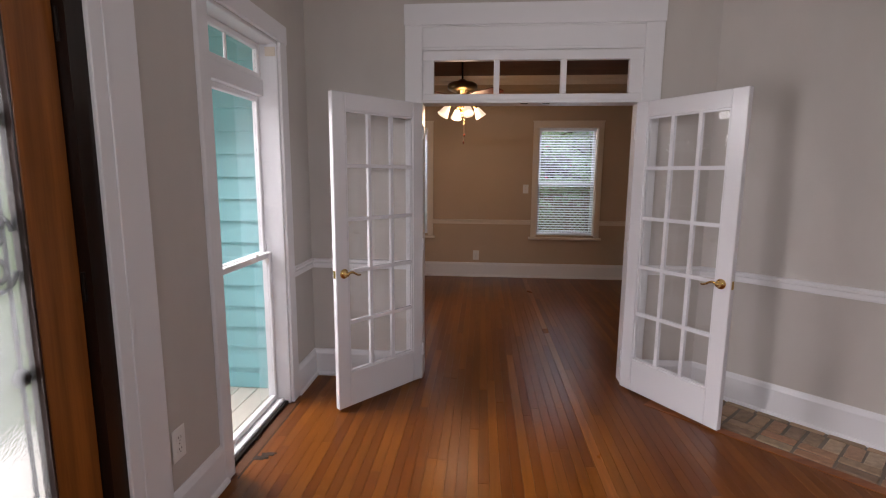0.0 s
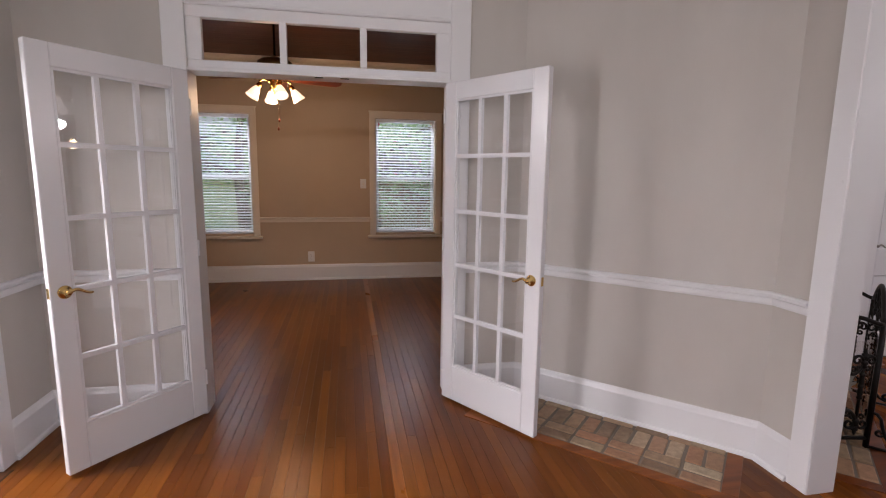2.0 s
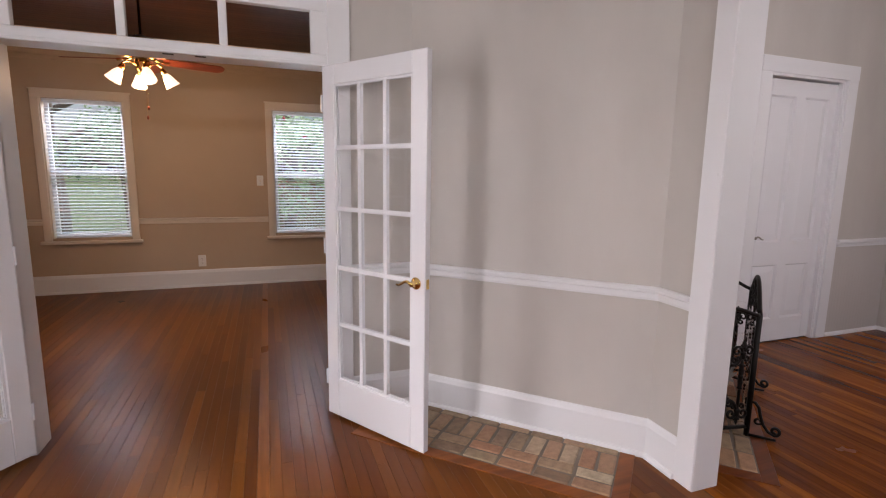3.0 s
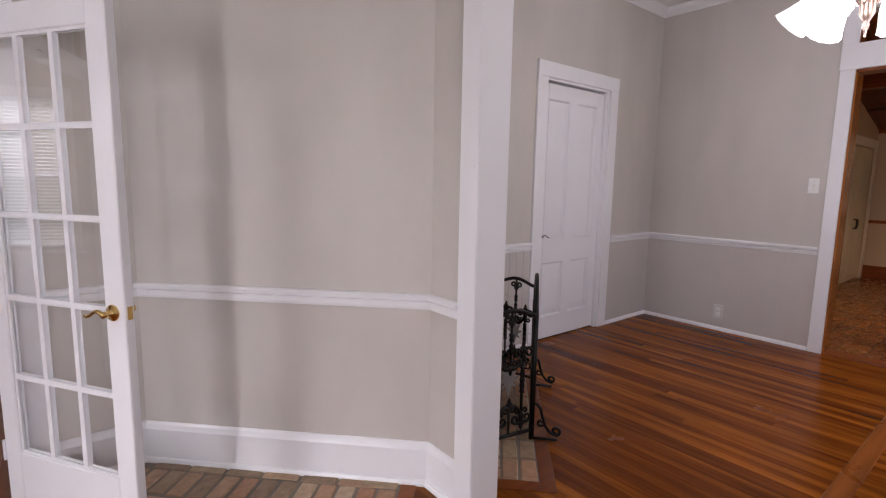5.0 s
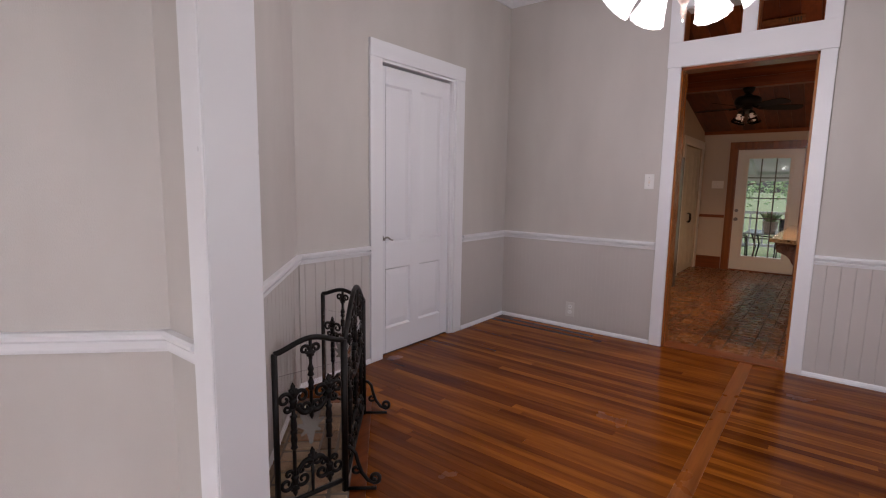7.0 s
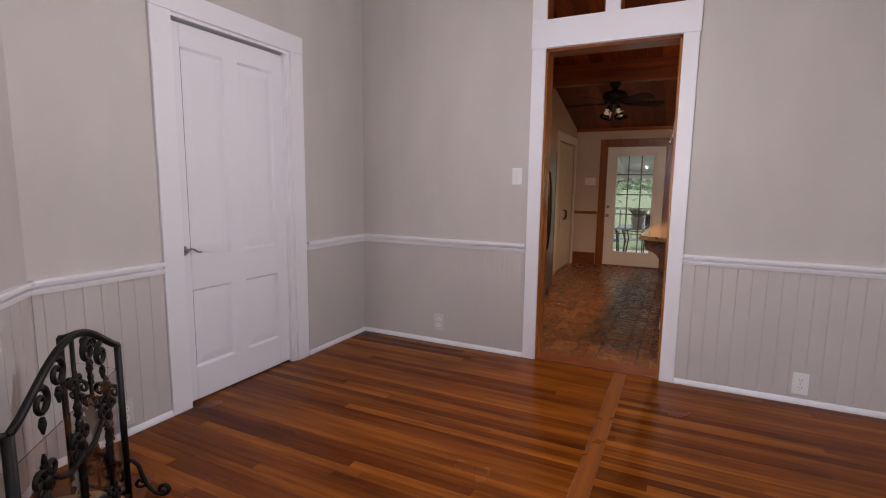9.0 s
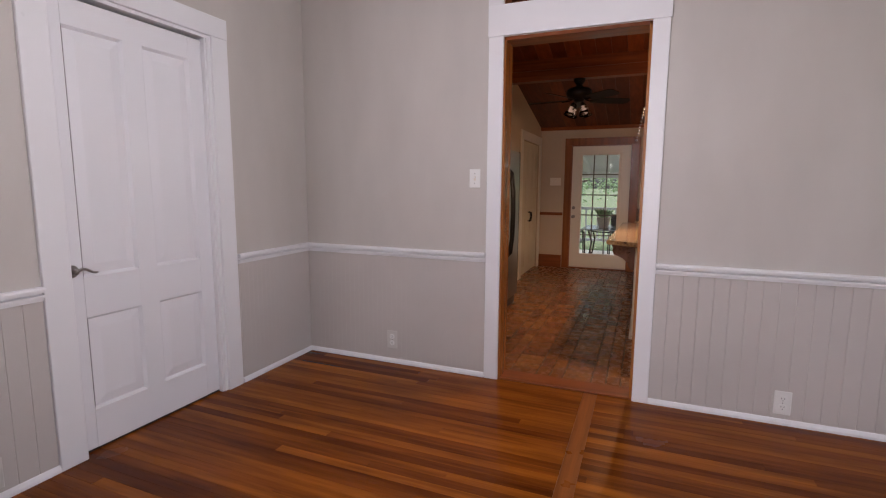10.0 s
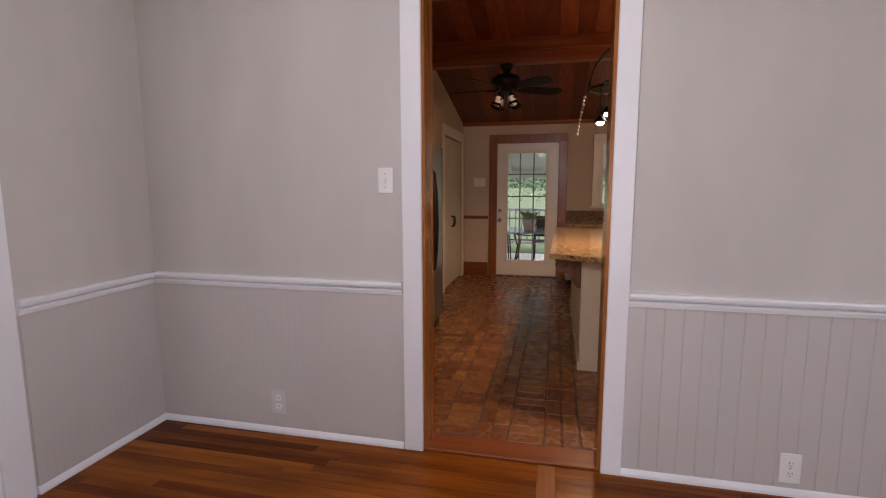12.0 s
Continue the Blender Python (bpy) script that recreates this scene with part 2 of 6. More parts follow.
M_GRANITE = granular("gold_speckled_granite", [(0.1, (0.08, 0.05, 0.03)), (0.35, (0.42, 0.26, 0.11)), (0.7, (0.55, 0.38, 0.19)), (0.95, (0.16, 0.08, 0.035))], 62, 0.12)
M_GRANITE_D = granular("brown_speckled_granite", [(0.1, (0.03, 0.02, 0.015)), (0.4, (0.2, 0.13, 0.08)), (0.8, (0.1, 0.06, 0.04)), (0.95, (0.3, 0.22, 0.15))], 90, 0.15)
M_CABINET = painted("cream_cabinet_paint", (0.62, 0.54, 0.4), 0.4, 0.15, 0.06)
M_CORBEL = wooden("carved_brown_wood", ((0.17, 0.07, 0.03), (0.19, 0.08, 0.035), (0.21, 0.09, 0.04)), "z", 0.4, 0.1)
M_SLAT, slat_nt, slat_p = mat("white_blind_slat", (0.88, 0.9, 0.92), 0.4)
glow_through = node(slat_nt, "ShaderNodeBsdfTranslucent", Color=(0.85, 0.88, 0.92, 1))
both = node(slat_nt, "ShaderNodeMixShader", Fac=0.45)
slat_nt.links.new(slat_p.outputs[0], both.inputs[1])
slat_nt.links.new(glow_through.outputs[0], both.inputs[2])
slat_nt.links.new(both.outputs[0], slat_nt.nodes["Material Output"].inputs[0])
M_COPPER = metallic("brushed_copper_nickel", (0.5, 0.38, 0.32), 0.3)
M_TEAL = painted("teal_siding_paint", (0.28, 0.63, 0.67), 0.55, 0.3, 0.06, (0.5, 1, 3))
M_PORCH = painted("cream_porch_board_paint", (0.74, 0.71, 0.62), 0.5, 0.3, 0.1)
M_PORCHWHITE = painted("white_porch_paint", (0.75, 0.76, 0.76), 0.55, 0.2, 0.06)
M_LEAF = leafy("green_leaves", (0.12, 0.22, 0.1), (0.32, 0.44, 0.25))
# Leaf green made paler than foliage, with the outdoor haze in its colour.
M_LEAF_HAZE = leafy("haze_lightened_leaves", (0.2, 0.33, 0.15), (0.42, 0.54, 0.34))
M_FLOWER = mat("pink_red_blossom", (0.6, 0.05, 0.12), 0.5)[0]
M_BARK = painted("grey_brown_bark", (0.13, 0.1, 0.08), 0.85, 1.0, 0.4, (4, 4, 0.6))
M_FENCE = painted("weathered_brown_lattice", (0.26, 0.14, 0.08), 0.75, 0.6, 0.3)
M_GROUND = granular("lawn_and_leaf_litter", [(0.1, (0.05, 0.09, 0.02)), (0.4, (0.08, 0.14, 0.03)), (0.7, (0.1, 0.17, 0.045)), (0.95, (0.12, 0.11, 0.06))], 25, 0.9)
M_POT = painted("pale_clay_pot", (0.5, 0.42, 0.34), 0.7, 0.4, 0.15)
M_WORN = wooden("weathered_grey_brown_board", ((0.1, 0.04, 0.018), (0.13, 0.055, 0.025), (0.17, 0.07, 0.03)), "y", 0.4, 0.0)
M_ETCH = mat("etched_frosted_glass", (0.34, 0.33, 0.3), 0.6)[0]
M_OLDPLATE = painted("old_paint_on_plate", (0.64, 0.62, 0.59), 0.4, 0.3, 0.1)
M_TABLETOP = mat("grey_glass_tabletop", (0.35, 0.37, 0.38), 0.12)[0]


# ---- mesh helpers ----
def add_box(bm, x0, x1, y0, y1, z0, z1):
    v = [bm.verts.new((x, y, z)) for x in (x0, x1) for y in (y0, y1) for z in (z0, z1)]
    for f in ((0, 1, 3, 2), (4, 6, 7, 5), (0, 4, 5, 1), (2, 3, 7, 6), (0, 2, 6, 4), (1, 5, 7, 3)):
        bm.faces.new([v[i] for i in f])
    return v


def soften(bm, width, segments=1):
    bmesh.ops.bevel(bm, geom=list(bm.edges), offset=width, segments=segments, affect="EDGES", clamp_overlap=True)


def box_bm(x0, x1, y0, y1, z0, z1, round_by=0.0, segments=1):
    bm = bmesh.new()
    add_box(bm, min(x0, x1), max(x0, x1), min(y0, y1), max(y0, y1), min(z0, z1), max(z0, z1))
    if round_by:
        soften(bm, round_by, segments)
    return bm


def add_tube(bm, points, radius, sides=8, closed=False):
    """A round rod along points; radius is a number or one for each point."""
    pts = [Vector(p) for p in points]
    n = len(pts)
    rad = radius if isinstance(radius, (list, tuple)) else [radius] * n
    rings, side = [], None
    for i, p in enumerate(pts):
        a = pts[(i - 1) % n] if closed or i > 0 else p
        b = pts[(i + 1) % n] if closed or i < n - 1 else p
        d = (b - a).normalized() if (b - a).length > 1e-9 else Vector((0, 0, 1))
        if side is None:
            side = d.orthogonal().normalized()
        side = (side - d * side.dot(d))
        side = side.normalized() if side.length > 1e-6 else d.orthogonal().normalized()
        up = d.cross(side)
        rings.append([bm.verts.new(p + (side * math.cos(k * math.tau / sides) + up * math.sin(k * math.tau / sides)) * rad[i]) for k in range(sides)])
    for i in range(n if closed else n - 1):
        r, s = rings[i], rings[(i + 1) % n]
        for k in range(sides):
            bm.faces.new((r[k], r[(k + 1) % sides], s[(k + 1) % sides], s[k]))
    if not closed:
        bm.faces.new(rings[0][::-1])
        bm.faces.new(rings[-1])


def tube_bm(points, radius, sides=8, closed=False):
    bm = bmesh.new()
    add_tube(bm, points, radius, sides, closed)
    return bm


def add_lathe(bm, profile, sides=20, at=(0, 0, 0), turn=None, lobes=0, depth=0.0):
    """A turned shape about z from (radius, height) pairs."""
    rings = []
    for r, z in profile:
        ring = []
        for k in range(sides):
            a = k * math.tau / sides
            rr = r * (1 + depth * math.cos(lobes * a)) if lobes else r
            p = Vector((rr * math.cos(a), rr * math.sin(a), z))
            ring.append(bm.verts.new((turn @ p if turn else p) + Vector(at)))
        rings.append(ring)
    for r, s in zip(rings, rings[1:]):
        for k in range(sides):
            bm.faces.new((r[k], r[(k + 1) % sides], s[(k + 1) % sides], s[k]))
    return rings


def lathe_bm(profile, sides=20, at=(0, 0, 0), turn=None, caps=True, lobes=0, depth=0.0):
    bm = bmesh.new()
    rings = add_lathe(bm, profile, sides, at, turn, lobes, depth)
    if caps:
        bm.faces.new(rings[0][::-1])
        bm.faces.new(rings[-1])
    return bm


def prism_bm(outline, z0, z1):
    bm = bmesh.new()
    lo = [bm.verts.new((x, y, z0)) for x, y in outline]
    hi = [bm.verts.new((x, y, z1)) for x, y in outline]
    n = len(outline)
    bm.faces.new(lo[::-1])
    bm.faces.new(hi)
    for i in range(n):
        bm.faces.new((lo[i], lo[(i + 1) % n], hi[(i + 1) % n], hi[i]))
    return bm


def finish(name, bm, material, smooth=False):
    bmesh.ops.recalc_face_normals(bm, faces=bm.faces)
    me = bpy.data.meshes.new(name)
    bm.to_mesh(me)
    bm.free()
    me.materials.append(material)
    if smooth:
        me.polygons.foreach_set("use_smooth", [True] * len(me.polygons))
    return me


def part(name, bm, material, parent, label="", smooth=False):
    ob = new(name, finish(name, bm, material, smooth))
    ob.parent = parent
    return tagged(ob, label)


def thing(name, m, label, category, group="", kind=""):
    ob = new(name)
    ob.empty_display_size = 0.05
    ob.matrix_world = m
    return tagged(ob, label, category, group, kind)


def structure(name, bm, material, label="", category="", smooth=False):
    return tagged(new(name, finish(name, bm, material, smooth)), label, category, "", "structure")


def wall_bm(along, a0, a1, t0, t1, z0, z1, holes=()):
    """A wall along x or y with openings (a0, a1, z0, z1) that go through it."""
    bm = bmesh.new()

    def piece(p0, p1, q0, q1):
        if p1 - p0 > 1e-6 and q1 - q0 > 1e-6:
            if along == "x":
                add_box(bm, p0, p1, t0, t1, q0, q1)
            else:
                add_box(bm, t0, t1, p0, p1, q0, q1)
    at = a0
    for h0, h1, b0, b1 in sorted(holes):
        piece(at, h0, z0, z1)
        piece(h0, h1, z0, b0)
        piece(h0, h1, b1, z1)
        at = h1
    piece(at, a1, z0, z1)
    return bm


def run_bm(p, q, profile):
    """A moulding from p to q on the floor plan; profile: (out, height) pairs, out to the left of the way."""
    p, q = Vector((*p, 0)), Vector((*q, 0))
    d = (q - p).normalized()
    out = Vector((-d.y, d.x, 0))
    bm = bmesh.new()
    ends = [[bm.verts.new(e + out * o + Vector((0, 0, z))) for o, z in profile] for e in (p, q)]
    n = len(profile)
    for i in range(n):
        bm.faces.new((ends[0][i], ends[0][(i + 1) % n], ends[1][(i + 1) % n], ends[1][i]))
    bm.faces.new(ends[0])
    bm.faces.new(ends[1][::-1])
    return bm


RAIL = [(0, 0.86), (0.014, 0.86), (0.016, 0.875), (0.024, 0.877), (0.024, 0.888), (0.005, 0.89), (0.005, 0.899), (0.032, 0.903), (0.034, 0.918), (0.03, 0.928), (0, 0.928)]
PLAIN_RAIL = [(0, 0.852), (0.012, 0.852), (0.016, 0.864), (0.018, 0.888), (0.01, 0.892), (0.01, 0.897), (0.03, 0.901), (0.032, 0.914), (0.024, 0.922), (0, 0.922)]
BASE = [(0, 0), (0.034, 0), (0.034, 0.012), (0.028, 0.024), (0.02, 0.028), (0.02, 0.175), (0.016, 0.185), (0.012, 0.2), (0.006, 0.21), (0, 0.21)]
SHOE = [(0, 0), (0.02, 0), (0.019, 0.014), (0.012, 0.03), (0.008, 0.036), (0, 0.036)]
CROWN = [(0, 3.19), (0.012, 3.19), (0.02, 3.205), (0.05, 3.23), (0.062, 3.25), (0.07, 3.27), (0, 3.27)]

# ---- large structure ----
H1 = 3.27          # ceiling of hall and dining room
FW = 4.68          # hall face of the french door wall
FAR = 8.57         # far wall of the back parlour
EX = 7.0           # dining face of the kitchen wall
NY = 4.75          # dining face of the north wall
WX = -0.74         # hall face of the porch wall
KX = 12.26         # kitchen face of the back wall

structure("wall_porch", wall_bm("y", -0.8, 4.68, WX - 0.16, WX, 0, H1 + 0.1, [(1.62, 2.68, 0, 2.42), (3.37, 4.19, 0.0, 2.36)]), M_WALL)
structure("wall_french", wall_bm("x", WX - 0.16, 3.13, FW, FW + 0.13, 0, H1 + 0.1, [(0.08, 1.62, 0, 2.43)]), M_WALL)
# The opening is assumed; it lets the hall fill lamp in.
structure("wall_hall_south", wall_bm("x", WX - 0.16, 3.3, -0.95, -0.8, 0, H1 + 0.1, [(0.4, 2.2, 0.7, 2.5)]), M_WALL)
structure("wall_cased_opening", wall_bm("y", -0.8, 4.88, 3.13, 3.255, 0, H1 + 0.1, [(0.6, 3.345, 0, 2.95)]), M_WALL)
structure("wall_chimney_hall", prism_bm([(2.11, 4.68), (3.13, 4.68), (3.13, 3.66)], 0, H1), M_WALL)
structure("wall_chimney_dining", prism_bm([(3.255, 4.75), (3.255, 3.625), (4.38, 4.75)], 0, H1), M_WALL)
structure("wall_dining_north", wall_bm("x", 3.255, 7.14, NY, NY + 0.13, 0, H1 + 0.1, [(5.11, 6.09, 0, 2.33)]), M_WALL)
bm = wall_bm("y", -0.8, NY, EX, EX + 0.14, 0, 2.5, [(2.165, 3.09, 0, 2.395)])
top = wall_bm("y", -0.8, NY, EX, EX + 0.14, 2.5, H1 + 0.6, [(2.165, 2.575, 2.605, 2.86), (2.675, 3.09, 2.605, 2.86)])
upper = bpy.data.meshes.new("upper")
top.to_mesh(upper)
top.free()
bm.from_mesh(upper)
structure("wall_kitchen", bm, M_WALL)
# Assumed opening, cut for the dining fill lamp.
structure("wall_dining_south", wall_bm("x", 3.255, 7.14, -0.75, -0.6, 0, H1 + 0.1, [(4.4, 6.0, 0.7, 2.3)]), M_WALL)
structure("ceiling_hall", box_bm(WX - 0.16, 3.2, -0.95, FW, H1, H1 + 0.1), M_CEIL)
structure("ceiling_dining", box_bm(3.2, 7.1, -0.75, NY, H1 - 0.001, H1 + 0.1), M_CEIL)

# back parlour beyond the french doors
PX0, PX1 = -2.2, 3.2
structure("wall_far", wall_bm("x", PX0, PX1, FAR, FAR + 0.16, 0, 3.3, [(-1.085, -0.275, 0.66, 2.25), (1.36, 2.225, 0.66, 2.25)]), M_TAN)
structure("wall_parlour_west", wall_bm("y", FW + 0.13, FAR + 0.16, PX0 - 0.16, PX0, 0, 3.3, [(5.9, 6.72, 0.66, 2.25)]), M_TAN)
structure("wall_parlour_east", wall_bm("y", FW + 0.13, FAR + 0.16, PX1, PX1 + 0.15, 0, 3.3), M_TAN)
structure("wall_parlour_south", wall_bm("x", PX0, PX1, FW + 0.13, FW + 0.145, 0, 3.3, [(0.08, 1.62, 0, 2.43)]), M_TAN)
structure("wall_wing", box_bm(PX0 - 0.15, WX - 0.16, FW + 0.02, FW + 0.13, 0, 3.3), M_TAN)
bm = bmesh.new()
y = FW
while y < FAR:
    add_box(bm, PX0, PX1, y, y + 0.077, 2.98, 3.02)
    y += 0.08
structure("ceiling_parlour", bm, M_DARKCEIL)
structure("roof_parlour", box_bm(PX0 - 0.2, PX1 + 0.2, FW - 0.1, FAR + 0.3, 3.31, 3.36), M_UNDER)
PCROWN = [(0, 2.86), (0.02, 2.86), (0.03, 2.88), (0.03, 2.92), (0.06, 2.95), (0.07, 2.98), (0, 2.98)]
structure("trim_parlour_crown", run_bm((PX1, FAR), (PX0, FAR), PCROWN), M_CREAM)

# kitchen shell
KY = 3.87
structure("wall_kitchen_back", wall_bm("y", -0.8, KY + 0.15, KX, KX + 0.16, 0, 3.0, [(2.4, 3.33, 0, 2.07), (0.95, 1.78, 1.14, 2.06)]), M_TAN)
structure("wall_kitchen_north", wall_bm("x", EX + 0.14, KX + 0.16, KY, KY + 0.15, 0, 4.3, [(8.5, 9.52, 0, 1.95), (10.9, 12.12, 0, 2.09)]), M_TAN)
structure("wall_kitchen_south", wall_bm("x", EX + 0.14, KX + 0.16, -0.95, -0.8, 0, 4.3), M_TAN)
structure("wall_kitchen_inner", wall_bm("y", -0.8, KY, EX + 0.141, EX + 0.15, 0, 2.5, [(2.165, 3.09, 0, 2.395)]), M_TAN)
structure("wall_kitchen_inner_top", wall_bm("y", -0.8, KY, EX + 0.141, EX + 0.15, 2.5, 4.2, [(2.165, 3.09, 2.605, 2.86)]), M_TAN)
SLOPE = math.atan2(0.4, 1.69)
bm = bmesh.new()
y = -0.8
while y < KY:
    w = 0.17
    vs = add_box(bm, -5.6, 0.2, y, min(y + w - 0.003, KY), 0, 0.03)
    y += w
bmesh.ops.rotate(bm, verts=bm.verts, cent=(0, 0, 0), matrix=Matrix.Rotation(SLOPE, 3, "Y"))
bmesh.ops.translate(bm, verts=bm.verts, vec=(KX, 0, 2.385))
structure("ceiling_kitchen", bm, M_KCEIL)
bm = box_bm(-5.6, 0.2, -0.8, KY, 0.032, 0.05)
bm.transform(pose(KX, 0, 2.385, 0, math.degrees(SLOPE), 0))
structure("roof_deck_kitchen", bm, M_UNDER)
structure("roof_kitchen", box_bm(EX, KX + 0.2, -0.95, KY + 0.2, 4.3, 4.35), M_UNDER)

# mouldings
structure("baseboard_chimney_hall", run_bm((3.13, 3.66), (2.11, 4.68), BASE), M_WHITE)
structure("baseboard_opening", run_bm((3.13, 3.453), (3.13, 3.66), BASE), M_WHITE)
structure("baseboard_french_east", run_bm((2.11, FW), (1.74, FW), BASE), M_WHITE)
structure("baseboard_french_west", run_bm((-0.01, FW), (WX, FW), BASE), M_WHITE)
structure("baseboard_porch_north", run_bm((WX, FW), (WX, 4.29), BASE), M_WHITE)
structure("baseboard_porch", run_bm((WX, 3.3), (WX, 2.88), BASE), M_WHITE)
structure("trim_rail_chimney_hall", run_bm((3.13, 3.66), (2.11, 4.68), PLAIN_RAIL), M_WHITE)
structure("trim_rail_opening", run_bm((3.13, 3.453), (3.13, 3.66), PLAIN_RAIL), M_WHITE)
structure("trim_rail_french_east", run_bm((2.11, FW), (1.74, FW), PLAIN_RAIL), M_WHITE)
structure("trim_rail_french_west", run_bm((-0.01, FW), (WX, FW), PLAIN_RAIL), M_WHITE)
structure("trim_rail_porch", run_bm((WX, FW), (WX, 4.29), PLAIN_RAIL), M_WHITE)
FBASE = [(o, z * 1.05) for o, z in BASE]
structure("baseboard_far", run_bm((PX1, FAR), (PX0, FAR), FBASE), M_WHITE)
FRAIL = [(o, z - 0.035) for o, z in PLAIN_RAIL]
for n, (a, b) in enumerate(((PX1, 2.3), (1.28, -0.2), (-1.16, PX0))):
    structure("trim_rail_far_" + "abc"[n], run_bm((a, FAR), (b, FAR), FRAIL), M_CREAM)
for name, p, q in (("north_west", (5.03, NY), (4.38, NY)), ("chimney", (4.38, NY), (3.255, 3.625)), ("north_east", (EX, NY), (6.22, NY)),
                   ("east_north", (EX, 3.195), (EX, NY)), ("east_south", (EX, -0.6), (EX, 2.07))):
    structure("trim_rail_dining_" + name, run_bm(p, q, RAIL), M_WHITE)
    structure("baseboard_dining_" + name, run_bm(p, q, SHOE), M_WHITE)
for name, p, q in (("north", (EX, NY), (4.38, NY)), ("east", (EX, -0.6), (EX, NY)), ("chimney", (4.38, NY), (3.255, 3.625))):
    structure("trim_crown_" + name, run_bm(p, q, CROWN), M_WHITE)


def casing(name, along, side, face, a0, a1, top, width, material, head=None, depth=0.022, z0=0.0, label="", first=None):
    """Flat boards round an opening on one face of a wall: two legs and a head."""
    s = 1 if side > 0 else -1
    d0, d1 = (face, face + s * depth)
    head = width if head is None else head
    first = width if first is None else first
    ob = thing(name, Matrix(), label or "white painted flat board door casing", "casing", "", "structure")
    for lo, hi, q0, q1, n in ((a0 - first, a0, z0, top, "leg"), (a1, a1 + width, z0, top, "leg"), (a0 - first, a1 + width, top, top + head, "head")):
        e = 0.003 if n == "head" else 0.0
        b = (lo, hi, min(d0, d1 + s * e), max(d0, d1 + s * e)) if along == "x" else (min(d0, d1 + s * e), max(d0, d1 + s * e), lo, hi)
        part(n, box_bm(*b, q0, q1, 0.003), material, ob)
    return ob


casing("trim_cased_opening_hall", "y", -1, 3.13, 0.6, 3.345, 2.95, 0.108, M_WHITE)
casing("trim_cased_opening_dining", "y", 1, 3.255, 0.6, 3.345, 2.95, 0.095, M_WHITE)
structure("trim_opening_jamb", wall_bm("y", 0.58, 3.365, 3.115, 3.27, 0, 2.97, [(0.6, 3.343, 0, 2.95)]), M_WHITE)
casing("trim_dining_door", "x", -1, NY, 5.152, 6.08, 2.33, 0.125, M_WHITE, first=0.127)


# ---- doors and windows ----
def lever(parent, at, side, way, material, length=0.105):
    """A rosette and a curved lever on one face; side: +1 or -1 in y, way: +1 or -1 in x."""
    x, y, z = at
    bm = lathe_bm([(0.0305, 0), (0.032, 0.004), (0.028, 0.009), (0.016, 0.012), (0.011, 0.03), (0.013, 0.042), (0.006, 0.048)], 20, at, Matrix.Rotation(radians(-90 * side), 3, "X"))
    handle = part("door_handle", bm, material, parent, "lever door handle", True)
    pts = [(x + way * length * f, y + side * (0.04 - 0.008 * f), z + 0.012 * math.sin(f * 5.2) - 0.004 * f) for f in [i / 9 for i in range(10)]]
    part("lever", tube_bm(pts, [0.0085 - 0.003 * i / 9 for i in range(10)], 10), material, handle, "", True)


def french_leaf(m, label, way):
    """A fifteen-light door, hinged at its own origin, that reaches along +x or -x."""
    ob = thing("french_door", m, label, "door", "pair of french doors")
    W, Z0, Z1, T = 0.752, 0.018, 2.05, 0.02
    st, top, bot, mu = 0.094, 0.105, 0.235, 0.011

    def box(name, a, b, z0, z1, t, material, parent=ob, rnd=0.004, label=""):
        return part(name, box_bm(way * a, way * b, -t, t, z0, z1, rnd), material, parent, label)
    box("stile", 0, st, Z0, Z1, T, M_DOORWHITE)
    box("stile", W - st, W, Z0, Z1, T, M_DOORWHITE)
    box("top_rail", st, W - st, Z1 - top, Z1, T - 0.001, M_DOORWHITE)
    box("bottom_rail", st, W - st, Z0, Z0 + bot, T - 0.001, M_DOORWHITE)
    gx0, gx1, gz0, gz1 = st, W - st, Z0 + bot, Z1 - top
    cw, ch = (gx1 - gx0) / 3, (gz1 - gz0) / 5
    for i in (1, 2):
        box("muntin", gx0 + i * cw - mu, gx0 + i * cw + mu, gz0, gz1, 0.012, M_DOORWHITE)
    for j in (1, 2, 3, 4):
        box("muntin", gx0, gx1, gz0 + j * ch - mu, gz0 + j * ch + mu, 0.0125, M_DOORWHITE)
    bm = bmesh.new()
    for i in range(3):
        for j in range(5):
            a, b = gx0 + i * cw, gx0 + (i + 1) * cw
            c, d = gz0 + j * ch, gz0 + (j + 1) * ch
            e = 0.012
            for s in (-1, 1):
                for q in ((a, a + e, c, d), (b - e, b, c, d), (a, b, c, c + e), (a, b, d - e, d)):
                    y0, y1 = sorted((s * 0.004, s * 0.0115))
                    add_box(bm, min(way * q[0], way * q[1]), max(way * q[0], way * q[1]), y0, y1, q[2], q[3])
            pane = part("pane", box_bm(way * (a + 0.004), way * (b - 0.004), -0.0015, 0.0015, c + 0.004, d - 0.004), M_GLASS, ob, "clear glass pane")
            pane.visible_shadow = False
    part("glazing_bead", bm, M_DOORWHITE, ob)
    for s in (-1, 1):
        lever(ob, (way * (W - 0.058), s * T, 0.925), s, -way, M_BRASS)
    part("latch_plate", box_bm(way * W, way * (W + 0.002), -0.01, 0.01, 0.9, 0.95), M_BRASS, ob)
    for z in (0.25, 1.05, 1.85):
        part("hinge", tube_bm([(0, -T - 0.004, z - 0.045), (0, -T - 0.004, z + 0.045)], 0.006, 8), M_DOORWHITE, ob)
    return ob


left_turn = math.degrees(math.atan2(4.095 - 4.655, -0.362 - 0.10)) - 180
french_leaf(pose(0.10, 4.655, 0, 0, 0, left_turn), "open white french door leaf with fifteen glass panes", -1)
